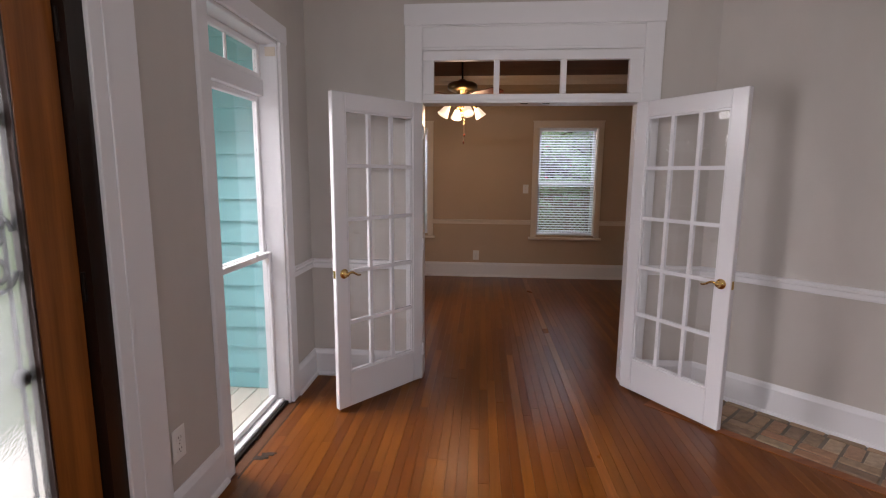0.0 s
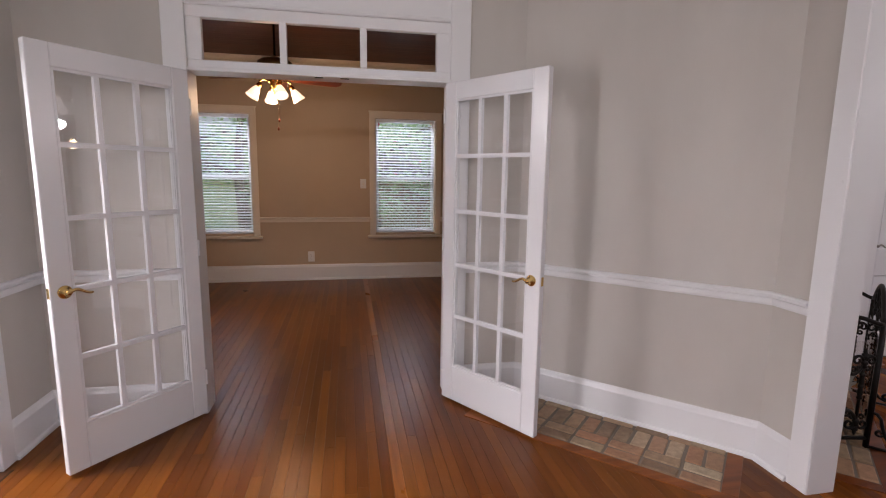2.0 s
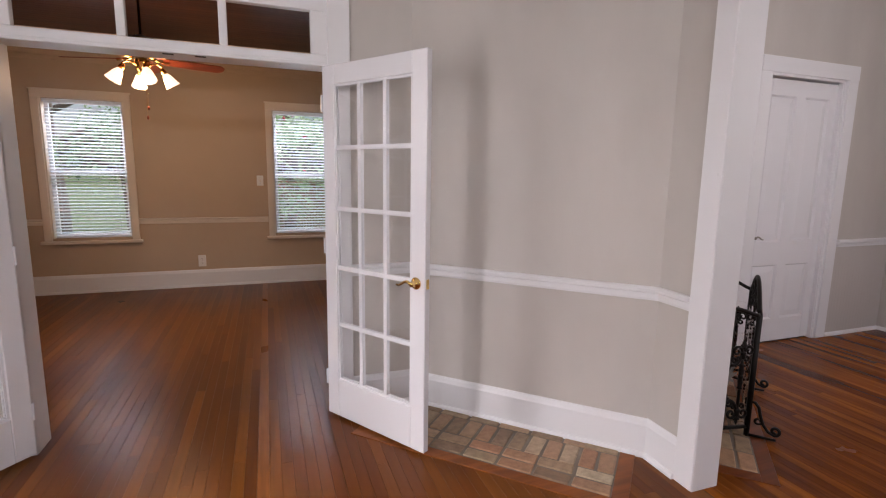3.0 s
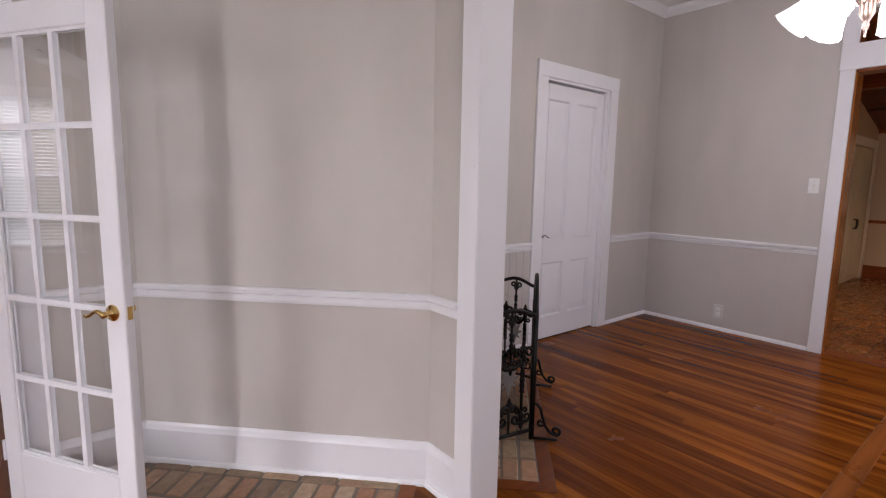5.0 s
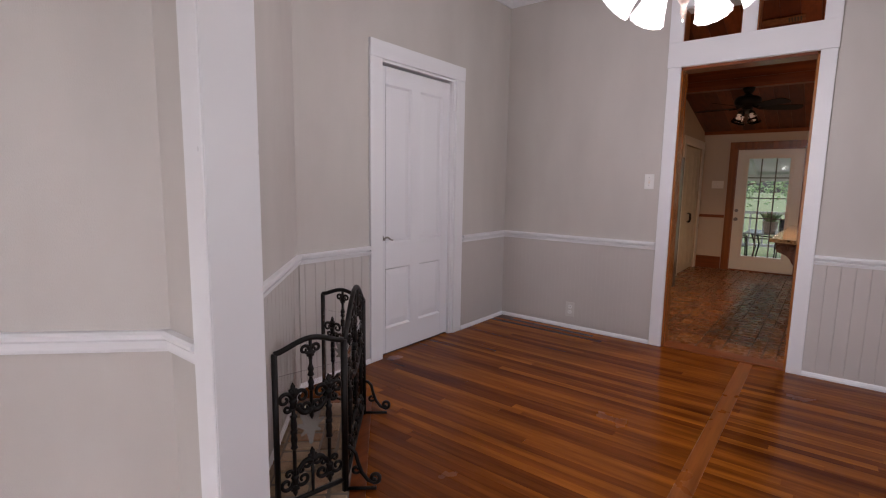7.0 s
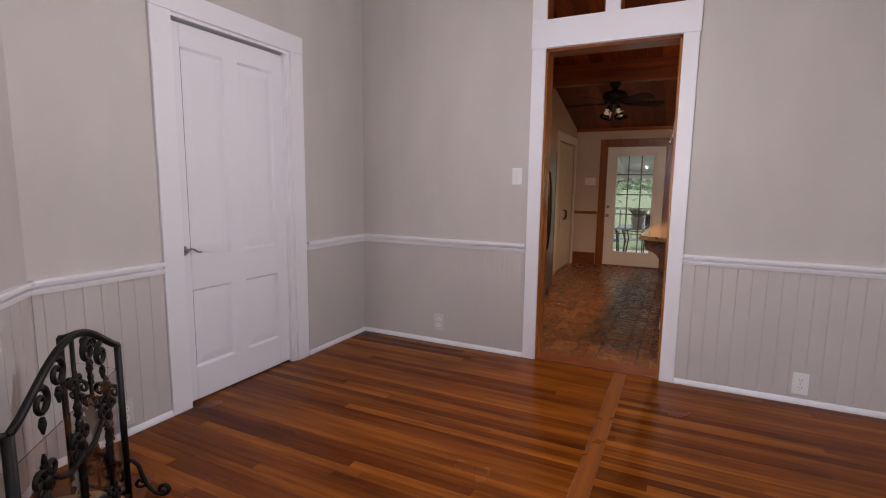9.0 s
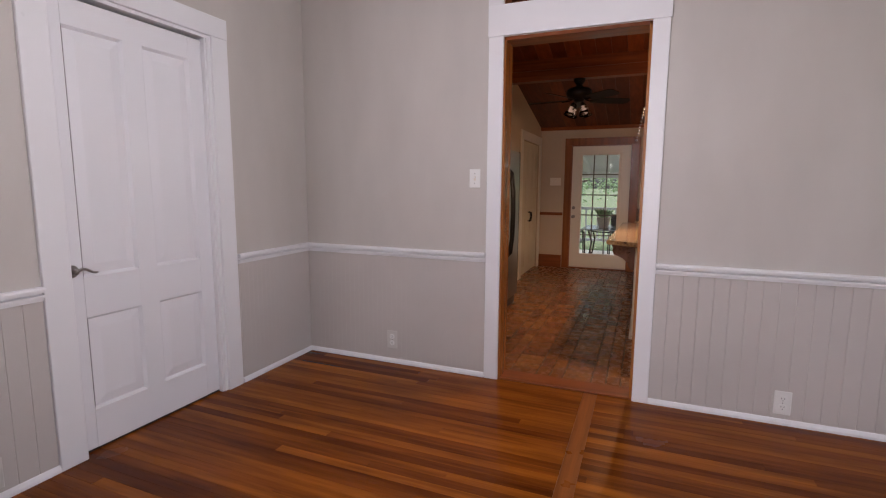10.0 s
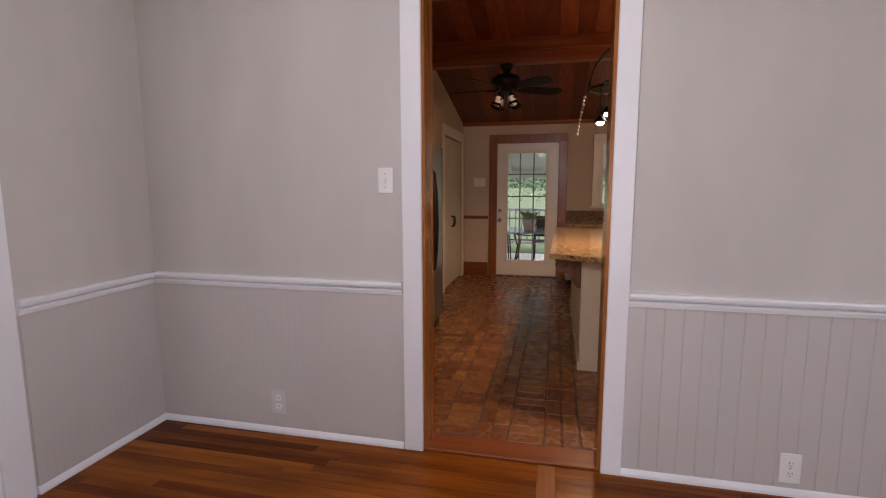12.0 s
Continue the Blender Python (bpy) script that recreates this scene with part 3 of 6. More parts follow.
right_turn = math.degrees(math.atan2(4.03 - 4.655, 2.01 - 1.60))
french_leaf(pose(1.60, 4.655, 0, 0, 0, right_turn), "open white french door leaf standing before the brick hearth", 1)

# french door frame with its three-light transom
frame_ob = thing("door_1", Matrix(), "white painted french door frame with open three-light transom", "door frame", "", "structure")
for a, b in ((-0.015, 0.108), (1.617, 1.742)):
    part("casing", box_bm(a, b, FW - 0.022, FW, 0, 2.6, 0.003), M_WHITE, frame_ob)
part("casing_head", box_bm(-0.02, 1.747, FW - 0.03, FW, 2.575, 2.715, 0.004), M_WHITE, frame_ob)
part("frieze_panel", box_bm(0.108, 1.617, FW - 0.012, FW, 2.43, 2.575), M_WHITE, frame_ob)
part("frieze_bead", box_bm(0.108, 1.617, FW - 0.024, FW, 2.41, 2.432, 0.005), M_WHITE, frame_ob)
part("frieze_bead", box_bm(0.108, 1.617, FW - 0.02, FW, 2.563, 2.577, 0.004), M_WHITE, frame_ob)
for a, b in ((0.08, 0.108), (1.61, 1.62)):
    part("jamb", box_bm(a, b, FW - 0.01, FW + 0.15, 0, 2.43), M_WHITE, frame_ob)
part("transom_bar", box_bm(0.1, 1.617, FW - 0.02, FW + 0.15, 2.055, 2.075, 0.003), M_WHITE, frame_ob)
part("transom_rail", box_bm(0.1, 1.617, FW - 0.006, FW + 0.04, 2.075, 2.118, 0.003), M_WHITE, frame_ob)
part("transom_rail", box_bm(0.1, 1.617, FW - 0.006, FW + 0.04, 2.345, 2.41, 0.003), M_WHITE, frame_ob)
for a, b in ((0.1, 0.188), (0.608, 0.648), (1.068, 1.108), (1.53, 1.617)):
    part("transom_stile", box_bm(a, b, FW - 0.005, FW + 0.039, 2.118, 2.345, 0.003), M_WHITE, frame_ob)
for x in (0.8, 0.95):
    part("strike_plate", box_bm(x, x + 0.05, FW + 0.0, FW + 0.02, 2.052, 2.0548), M_BRONZE, frame_ob)
casing("trim_french_parlour", "x", 1, FW + 0.145, 0.08, 1.62, 2.42, 0.12, M_CREAM)


# tall porch window with transom
def porch_window():
    ob = thing("window_1", Matrix(), "tall white sash window with transom onto the porch", "window", "", "structure")
    x = WX - 0.12
    y0, y1 = 3.37, 4.19

    def box(name, a, b, z0, z1, x0=x - 0.02, x1=x + 0.02, m=M_WHITE, r=0.004, parent=ob):
        return part(name, box_bm(x0, x1, a, b, z0, z1, r), m, parent)
    for a, b in ((y0 - 0.09, y0 + 0.004), (y1 - 0.004, y1 + 0.1)):
        box("casing", a, b, 0.0, 2.36, WX, WX + 0.022)
    box("casing_head", y0 - 0.09, y1 + 0.1, 2.36, 2.47, WX, WX + 0.026)
    for a, b in ((y0, y0 + 0.02), (y1 - 0.02, y1)):
        box("jamb", a, b, 0.0, 2.36, WX - 0.155, WX + 0.004)
    box("jamb", y0, y1, 2.34, 2.36, WX - 0.155, WX + 0.004)
    box("sill", y0 + 0.02, y1 - 0.02, 0.0, 0.035, WX - 0.155, WX - 0.04)
    box("sill_track", y0 + 0.02, y1 - 0.02, 0.002, 0.02, WX - 0.04, WX - 0.012, M_BRONZE)
    box("transom_bar", y0 + 0.02, y1 - 0.02, 2.03, 2.13, x - 0.03, x + 0.03)
    s = 0.035
    for name, z0, z1, dx in (("upper_sash", 1.02, 2.03, -0.018), ("lower_sash", 0.035, 1.05, 0.018), ("transom_sash", 2.13, 2.34, 0.0)):
        sash = thing(name, Matrix(), "", "")
        sash.parent = ob
        for a, b, c, d in ((y0 + 0.02, y0 + 0.02 + s, z0, z1), (y1 - 0.02 - s, y1 - 0.02, z0, z1)):
            box("stile", a, b, c, d, x - 0.017 + dx, x + 0.017 + dx, parent=sash)
        for c, d in ((z0, z0 + s), (z1 - s, z1)):
            box("rail", y0 + 0.02 + s, y1 - 0.02 - s, c, d, x - 0.0165 + dx, x + 0.0165 + dx, parent=sash)
        if name == "transom_sash":
            box("muntin", 3.77, 3.79, z0 + s, z1 - s, x - 0.008, x + 0.008, parent=sash)
        pane = part("pane", box_bm(x - 0.002 + dx, x + 0.002 + dx, y0 + 0.02 + s, y1 - 0.02 - s, z0 + s, z1 - s), M_GLASS, sash)
        pane.visible_shadow = False
    for y in (3.55, 3.98):
        part("sash_lock", lathe_bm([(0.018, 0), (0.02, 0.006), (0.012, 0.014), (0.0, 0.018)], 14, (x + 0.02, y, 1.05)), M_PLATE, ob, "white sash lock", True)
    part("angle_bracket", box_bm(WX - 0.07, WX - 0.005, y1 - 0.024, y1 - 0.019, 2.27, 2.325, 0.002), M_CREAM, ob)


porch_window()


# glazed front door with iron scrolls, shut in its dark frame
def front_door():
    ob = thing("front_door", Matrix(), "honey-stained wooden front door with pebbled glass and iron scrolls", "door")
    x, y0, y1, z1 = WX - 0.05, 1.65, 2.585, 2.36
    for a, b in ((y0, y0 + 0.168), (y1 - 0.168, y1)):
        part("stile", box_bm(x - 0.022, x + 0.022, a, b, 0.01, z1, 0.004), M_DOORWOOD, ob)
    for c, d in ((0.01, 0.28), (z1 - 0.16, z1)):
        part("rail", box_bm(x - 0.0215, x + 0.0215, y0 + 0.168, y1 - 0.168, c, d, 0.003), M_DOORWOOD, ob)
    for a, b in ((y0 + 0.168, y0 + 0.176), (y1 - 0.176, y1 - 0.168)):
        part("glazing_bead", box_bm(x - 0.024, x + 0.024, a, b, 0.28, z1 - 0.16, 0.003), M_DARKJAMB, ob)
    pane = part("pane", box_bm(x - 0.003, x + 0.003, y0 + 0.168, y1 - 0.168, 0.28, z1 - 0.16), M_TEXGLASS, ob, "pebbled glass pane")
    pane.visible_shadow = False
    def grille(points, r=0.007):
        part("iron_scroll", tube_bm([(x - 0.018, a, b) for a, b in points], r, 8), M_IRON, ob, "black iron scrollwork", True)
    cy = (y0 + y1) / 2
    for s in (-1, 1):
        grille([(cy + s * 0.262, 0.3), (cy + s * 0.262, 2.18)], 0.006)
        for zc, flip in ((1.385, 1), (1.27, -1)):
            pts = []
            for i in range(34):
                a = i / 33 * math.tau * 1.6
                r = 0.062 * (1 - 0.72 * i / 33)
                pts.append((cy + s * 0.225 + s * r * math.cos(a), zc + flip * r * math.sin(a)))
            grille(pts)
        for zc in (0.95, 1.7):
            part("iron_knuckle", lathe_bm([(0.0, -0.035), (0.018, -0.02), (0.024, 0), (0.018, 0.02), (0.0, 0.035)], 10, (x - 0.018, cy + s * 0.262, zc), None, False), M_IRON, ob, "", True)
    fr = thing("door_2", Matrix(), "dark-stained front door jamb with white casing", "door frame", "", "structure")
    for a, b in ((1.62, y0 - 0.003), (y1 + 0.003, 2.66)):
        part("jamb", box_bm(WX - 0.16, WX + 0.008, a, b, 0, 2.4), M_DARKJAMB, fr)
    part("jamb_head", box_bm(WX - 0.16, WX + 0.008, 1.62, 2.66, 2.363, 2.42), M_DARKJAMB, fr)
    for z in (0.3, 1.18, 2.0):
        part("hinge", tube_bm([(WX - 0.02, y1 + 0.002, z - 0.05), (WX - 0.02, y1 + 0.002, z + 0.05)], 0.007, 8), M_BRONZE, fr)
    for a, b in ((1.4, 1.64), (2.66, 2.885)):
        part("casing", box_bm(WX, WX + 0.022, a, b, 0, 2.44, 0.004), M_WHITE, fr)
        part("casing_bead", box_bm(WX + 0.022, WX + 0.028, a + 0.06, a + 0.075, 0, 2.44, 0.002), M_WHITE, fr)
    part("casing_head", box_bm(WX, WX + 0.026, 1.4, 2.885, 2.44, 2.62, 0.004), M_WHITE, fr)


front_door()


# panelled door in the dining room
def panel_bm(a, b, y, z0, z1, sink, edge):
    bm = bmesh.new()
    o = [bm.verts.new((x, y, z)) for x, z in ((a, z0), (b, z0), (b, z1), (a, z1))]
    i1 = [bm.verts.new((x, y + sink, z)) for x, z in ((a + edge, z0 + edge), (b - edge, z0 + edge), (b - edge, z1 - edge), (a + edge, z1 - edge))]
    e2 = edge + 0.05
    i2 = [bm.verts.new((x, y + sink * 0.45, z)) for x, z in ((a + e2, z0 + e2), (b - e2, z0 + e2), (b - e2, z1 - e2), (a + e2, z1 - e2))]
    for k in range(4):
        n = (k + 1) % 4
        bm.faces.new((o[k], o[n], i1[n], i1[k]))
        bm.faces.new((i1[k], i1[n], i2[n], i2[k]))
    bm.faces.new(i2)
    return bm


def dining_door():
    ob = thing("panel_door", Matrix(), "closed white four-panel door with nickel lever", "door")
    a0, a1, z0, z1 = 5.132, 6.05, 0.012, 2.298
    y, t = NY + 0.055, 0.02
    st, mid = 0.105, 0.11
    c = (a0 + a1) / 2
    lo0, lo1, up0, up1 = 0.22, 0.72, 0.93, z1 - 0.13
    for p, q in ((a0, a0 + st), (a1 - st, a1)):
        part("stile", box_bm(p, q, y - t, y + t, z0, z1, 0.003), M_DOORWHITE, ob)
    part("mullion", box_bm(c - mid / 2, c + mid / 2, y - t, y + t, lo0, up1), M_DOORWHITE, ob)
    for p, q in ((z0, lo0), (lo1, up0), (up1, z1)):
        part("rail", box_bm(a0 + st, a1 - st, y - t + 0.0005, y + t, p, q), M_DOORWHITE, ob)
    for p, q in ((a0 + st, c - mid / 2), (c + mid / 2, a1 - st)):
        for r, s in ((lo0, lo1), (up0, up1)):
            part("door_panel", panel_bm(p, q, y - t, r, s, 0.018, 0.014), M_DOORWHITE, ob)
    lever(ob, (a0 + 0.052, y - t, 0.97), -1, 1, M_NICKEL)
    fr = thing("door_3", Matrix(), "white painted door jamb and stop", "door frame", "", "structure")
    for p, q in ((5.11, 5.13), (6.055, 6.09)):
        part("jamb", box_bm(p, q, NY - 0.004, NY + 0.13, 0, 2.33), M_WHITE, fr)
    part("jamb_head", box_bm(5.13, 6.055, NY - 0.004, NY + 0.13, 2.312, 2.33), M_WHITE, fr)
    part("stop", box_bm(6.04, 6.055, NY + 0.002, NY + 0.034, 0, 2.312, 0.002), M_WHITE, fr)
    # Unseen dark sheet added behind the doorway; keeps daylight out of the gaps.
    part("dark_backing", box_bm(5.06, 6.15, NY + 0.131, NY + 0.14, 0, 2.4), M_UNDER, fr)


dining_door()

# kitchen doorway with its open transom lights
kf = thing("door_4", Matrix(), "white cased kitchen doorway with stained jambs and open transom", "door frame", "", "structure")
for a, b in ((2.07, 2.168), (3.087, 3.19)):
    part("casing", box_bm(EX - 0.022, EX, a, b, 0, 2.4, 0.003), M_WHITE, kf)
for a, b, c, d, e in ((2.065, 3.195, 2.4, 2.6, 0.027), (2.065, 2.168, 2.6, 2.9, 0.026), (3.087, 3.195, 2.6, 2.9, 0.026), (2.575, 2.675, 2.6, 2.87, 0.024), (2.065, 3.195, 2.87, 3.05, 0.027)):
    part("transom_casing", box_bm(EX - e, EX, a, b, c, d, 0.002), M_WHITE, kf)
for a, b in ((2.165, 2.185), (3.072, 3.09)):
    part("jamb", box_bm(EX - 0.004, EX + 0.17, a, b, 0, 2.395), M_JAMB_LIT, kf)
part("jamb_head", box_bm(EX - 0.004, EX + 0.17, 2.165, 3.09, 2.375, 2.397), M_STAIN_Y, kf)
for a, b in ((2.165, 2.575), (2.675, 3.09)):
    for p, q in ((a, a + 0.008), (b - 0.008, b)):
        part("transom_jamb", box_bm(EX - 0.002, EX + 0.15, p, q, 2.605, 2.86), M_STAIN, kf)
part("threshold", box_bm(EX - 0.005, EX + 0.17, 2.165, 3.09, 0.0, 0.014, 0.004), M_STAIN_Y, kf)


# ---- floors ----
def plank_mesh(width):
    bm = bmesh.new()
    h, c = 0.012, 0.0006
    w = width - 0.0007
    low = [bm.verts.new(p) for p in ((0, 0, 0), (w, 0, 0), (w, 1, 0), (0, 1, 0))]
    mid = [bm.verts.new(p) for p in ((0, 0, h - c), (w, 0, h - c), (w, 1, h - c), (0, 1, h - c))]
    top = [bm.verts.new(p) for p in ((c, 0.0012, h), (w - c, 0.0012, h), (w - c, 0.9988, h), (c, 0.9988, h))]
    for r, s in ((low, mid), (mid, top)):
        for k in range(4):
            bm.faces.new((r[k], r[(k + 1) % 4], s[(k + 1) % 4], s[k]))
    bm.faces.new(top)
    return bm


def lay_planks(parent, x0, x1, y0, y1, width, material, seed, skip=()):
    """Boards that run along y, in random lengths."""
    rnd = random.Random(seed)
    data = finish("plank", plank_mesh(width), material)
    n = round((x1 - x0) / width)
    for i in range(n):
        x = x0 + i * width
        if any(a - width * 0.5 < x < b - width * 0.5 for a, b in skip):
            continue
        y = y0 - rnd.random() * 1.2
        while y < y1:
            length = rnd.choice((1.1, 1.5, 1.9, 2.3, 2.8))
            a, b = max(y, y0), min(y + length, y1)
            if b - a > 0.02:
                ob = new("plank", data)
                ob.parent = parent
                ob.matrix_basis = Matrix.LocRotScale((x, a, -0.012 + rnd.uniform(-0.0002, 0.0002)), None, (1, b - a, 1))
            y += length


floor_hall = structure("floor_hall", box_bm(WX - 0.15, 3.19, -0.9, FW + 0.07, -0.1, -0.004), M_UNDER)
lay_planks(floor_hall, WX - 0.14, 3.19, -0.85, FAR, 0.0572, M_FLOOR_Y, 3, [(1.179, 1.24)])
floor_dining = structure("floor_dining", box_bm(3.19, EX, -0.7, NY + 0.13, -0.1, -0.004), M_UNDER)
lay_planks(floor_dining, 3.19, EX - 0.001, -0.6, 2.385, 0.0572, M_FLOOR_D, 5)
lay_planks(floor_dining, 3.19, EX - 0.001, 2.475, NY + 0.04, 0.0572, M_FLOOR_D, 6)
floor_parlour = structure("floor_parlour", box_bm(PX0, PX1, FW + 0.07, FAR, -0.1, -0.004), M_UNDER)
lay_planks(floor_parlour, WX - 0.14 - 23 * 0.0572, WX - 0.14, FW + 0.12, FAR, 0.0572, M_FLOOR_Y, 7)
part("border_board", box_bm(1.1795, 1.236, -0.85, FAR, -0.01, 0.001, 0.0015), M_STRIP_Y, floor_hall)
part("border_board", box_bm(3.19, EX - 0.005, 2.385, 2.475, -0.01, 0.0012, 0.0015), M_STRIP_X, floor_dining)
floor_kitchen = structure("floor_kitchen", box_bm(EX, KX + 0.1, -0.8, KY + 0.1, -0.1, -0.008), M_MORTAR_K)


def brick_mesh(l, w, h, seed, r=0.006):
    rnd = random.Random(seed)
    bm = bmesh.new()
    add_box(bm, -l / 2, l / 2, -w / 2, w / 2, -h, 0)
    for v in bm.verts:
        v.co += Vector((rnd.uniform(-0.003, 0.003), rnd.uniform(-0.003, 0.003), 0))
    top = [e for e in bm.edges if all(v.co.z > -0.001 for v in e.verts) or abs(e.verts[0].co.z - e.verts[1].co.z) > 0.001]
    bmesh.ops.bevel(bm, geom=top, offset=r, segments=1, affect="EDGES")
    return bm


bricks = [finish("brick", brick_mesh(0.195, 0.092, 0.03, k), M_BRICK_K) for k in range(6)]
rest = bmesh.new()
rnd = random.Random(11)
STRIPE = 0.2
y, stripe = -0.75, 0
while y < KY:
    across = stripe % 2 == 0
    x = EX + 0.18
    cells = []
    if across:
        x += rnd.random() * 0.05
        while x < KX:
            cells += [(x + 0.05, y + STRIPE / 2, 90)]
            x += 0.0985
    else:
        while x < KX:
            cells += [(x + 0.1, y + 0.051, 0), (x + 0.1, y + 0.149, 0)]
            x += 0.201
    for cx, cy, turn in cells:
        m = pose(cx + rnd.uniform(-0.003, 0.003), cy + rnd.uniform(-0.003, 0.003), rnd.uniform(-0.002, 0.001), rnd.uniform(-0.6, 0.6), rnd.uniform(-0.6, 0.6), turn + rnd.uniform(-1.2, 1.2))
        if cx < 9.6 and 2.05 < cy < 3.35:
            ob = new("brick", bricks[rnd.randrange(6)])
            ob.parent, ob.matrix_basis = floor_kitchen, m
        else:
            n = len(rest.verts)
            vs = add_box(rest, -0.0965, 0.0965, -0.045, 0.045, -0.02, 0)
            for v in vs:
                v.co = m @ v.co
    y += STRIPE
    stripe += 1
tagged(part("brick_field", rest, M_BRICK_K, floor_kitchen, "worn terracotta floor bricks"), kind="stuff")


part("worn_board", box_bm(WX - 0.035, WX + 0.05, 3.35, 4.2, -0.01, 0.0015, 0.0015), M_WORN, floor_hall, "weathered grey-brown board by the window")
part("worn_board", box_bm(WX + 0.052, WX + 0.06, 3.33, 4.2, -0.01, 0.0012), M_UNDER, floor_hall)
bm = bmesh.new()
rnd = random.Random(9)
for k in range(7):
    a = 3.5 + 0.011 * k
    add_box(bm, -0.69 + 0.008 * k + rnd.uniform(-0.012, 0.012), -0.63 + 0.008 * k + rnd.uniform(-0.012, 0.02), a, a + 0.009, -0.002, 0.0022 + 0.0012 * (k % 3))
part("splinter_hole", bm, M_UNDER, floor_hall, "splintered dark hole in the boards")


# brick hearths before the two angled chimney walls
def hearth(name, m, length, depth, label, seed, border):
    ob = thing(name, m, label, "hearth", "", "structure")
    part("mortar_bed", box_bm(0, length, 0, depth + 0.03, -0.006, 0.002), M_MORTAR, ob)
    rnd = random.Random(seed)
    data = [finish("brick", brick_mesh(0.176, 0.079, 0.012, 20 + k, 0.005), M_BRICK_H) for k in range(6)]

    def lay(x, y, turn):
        b = new("brick", data[rnd.randrange(6)])
        b.parent, b.matrix_basis = ob, pose(x + rnd.uniform(-0.003, 0.003), y + rnd.uniform(-0.002, 0.002), 0.0075 + rnd.uniform(-0.0012, 0.0012), rnd.uniform(-0.5, 0.5), rnd.uniform(-0.5, 0.5), turn + rnd.uniform(-1.2, 1.2))
    n = round(length / 0.191)
    step = length / n
    for k in range(n):
        lay((k + 0.5) * step, 0.047, 0)
        lay((k + 0.5) * step, 0.139, 0)
        lay((k + 0.5) * step + (0.08 if k < n - 1 else 0), 0.414, 0)
    n = round(length / 0.096)
    for k in range(n):
        lay((k + 0.5) * length / n, 0.277, 90)
    for p, q, r, s in ((-0.075, length + 0.075, -0.075, 0), (-0.075, 0, 0, depth), (length, length + 0.075, 0, depth)):
        part("border_board", box_bm(p, q, r, s, -0.004, 0.0042, 0.0015), border, ob)
    return ob


hearth("hearth_hall", pose(1.78, 4.37, 0, 0, 0, -45), 1.33, 0.42, "old tan brick hearth set in the wood floor", 2, M_STRIP_X)
hearth("hearth_dining", pose(3.56, 3.34, 0, 0, 0, 45), 1.33, 0.42, "old tan brick hearth under the fire screen", 4, M_EDGE)

# ---- dining room: boarded wainscot ----
def wainscot(name, p, q, width=0.0847, groove=0.0034):
    p, q = Vector((*p, 0)), Vector((*q, 0))
    d = (q - p).normalized()
    turn = math.degrees(math.atan2(d.y, d.x))
    ob = thing(name, pose(p.x, p.y, 0, 0, 0, turn), "grey painted beadboard wainscot", "wainscot", "", "structure")
    n = int((q - p).length / width)
    bm = bmesh.new()
    add_box(bm, 0, width, 0, 0.006, 0.03, 0.862)
    bmesh.ops.bevel(bm, geom=[e for e in bm.edges if abs(e.verts[0].co.z - e.verts[1].co.z) > 0.5 and e.verts[0].co.y > 0.003], offset=groove, segments=1, affect="EDGES")
    data = finish("bead_board", bm, M_WAINSCOT)
    for i in range(n):
        b = new("bead_board", data)
        b.parent, b.matrix_basis = ob, pose(i * width, 0, 0)
    if (q - p).length - n * width > 0.01:
        part("bead_board", box_bm(n * width + 0.001, (q - p).length, 0, 0.006, 0.03, 0.862), M_WAINSCOT, ob)


wainscot("wall_wainscot_east", (EX, -0.55), (EX, 2.07))
wainscot("wall_wainscot_corner", (EX, 3.195), (EX, NY), 0.0425, 0.0005)
wainscot("wall_wainscot_north_east", (EX - 0.007, NY), (6.22, NY), 0.0425, 0.0005)
wainscot("wall_wainscot_north", (5.025, NY), (4.39, NY))
wainscot("wall_wainscot_chimney", (4.37, NY - 0.01), (3.265, 3.635))


# ---- outlets and switches ----
def cover_plate(name, m, label, category, kind):
    """A wall plate whose own face looks along +y."""
    big = 1.28 if kind in ("outlet", "painted") else 1.15
    ob = thing(name, m @ Matrix.Diagonal((big, 1, big, 1)), label, category)
    w = 0.035 if kind != "triple" else 0.08
    part("plate", box_bm(-w, w, 0, 0.006, -0.057, 0.057, 0.003), {"painted": M_OLDPLATE, "triple": M_CREAM}.get(kind, M_PLATE), ob)
    if kind in ("outlet", "painted"):
        for z in (-0.02, 0.02):
            socket = part("socket", lathe_bm([(0.0165, 0), (0.0165, 0.002), (0.015, 0.003)], 16, (0, 0.006, z), Matrix.Rotation(radians(-90), 3, "X")), M_PLATE, ob)
            for x in (-0.006, 0.006):
                part("slot", box_bm(x - 0.001, x + 0.001, 0.008, 0.0095, z - 0.001, z + 0.007), M_DARKSLOT, socket)
            part("slot", lathe_bm([(0.002, 0), (0.002, 0.0006)], 8, (0, 0.009, z - 0.008), Matrix.Rotation(radians(-90), 3, "X")), M_DARKSLOT, socket)
    else:
        for x in ((0,) if kind == "switch" else (-0.046, 0, 0.046)):
            part("slot", box_bm(x - 0.006, x + 0.006, 0.005, 0.0066, -0.013, 0.013), M_CREAM, ob)
            part("toggle", box_bm(x - 0.004, x + 0.004, 0.004, 0.015, 0.0, 0.011, 0.002), M_PLATE, ob)
    for z in ((0,) if kind in ("outlet", "painted") else (-0.03, 0.03)):
        part("screw", lathe_bm([(0.003, 0), (0.003, 0.001), (0.001, 0.0015)], 8, (0, 0.006, z), Matrix.Rotation(radians(-90), 3, "X")), M_NICKEL, ob)
    return ob


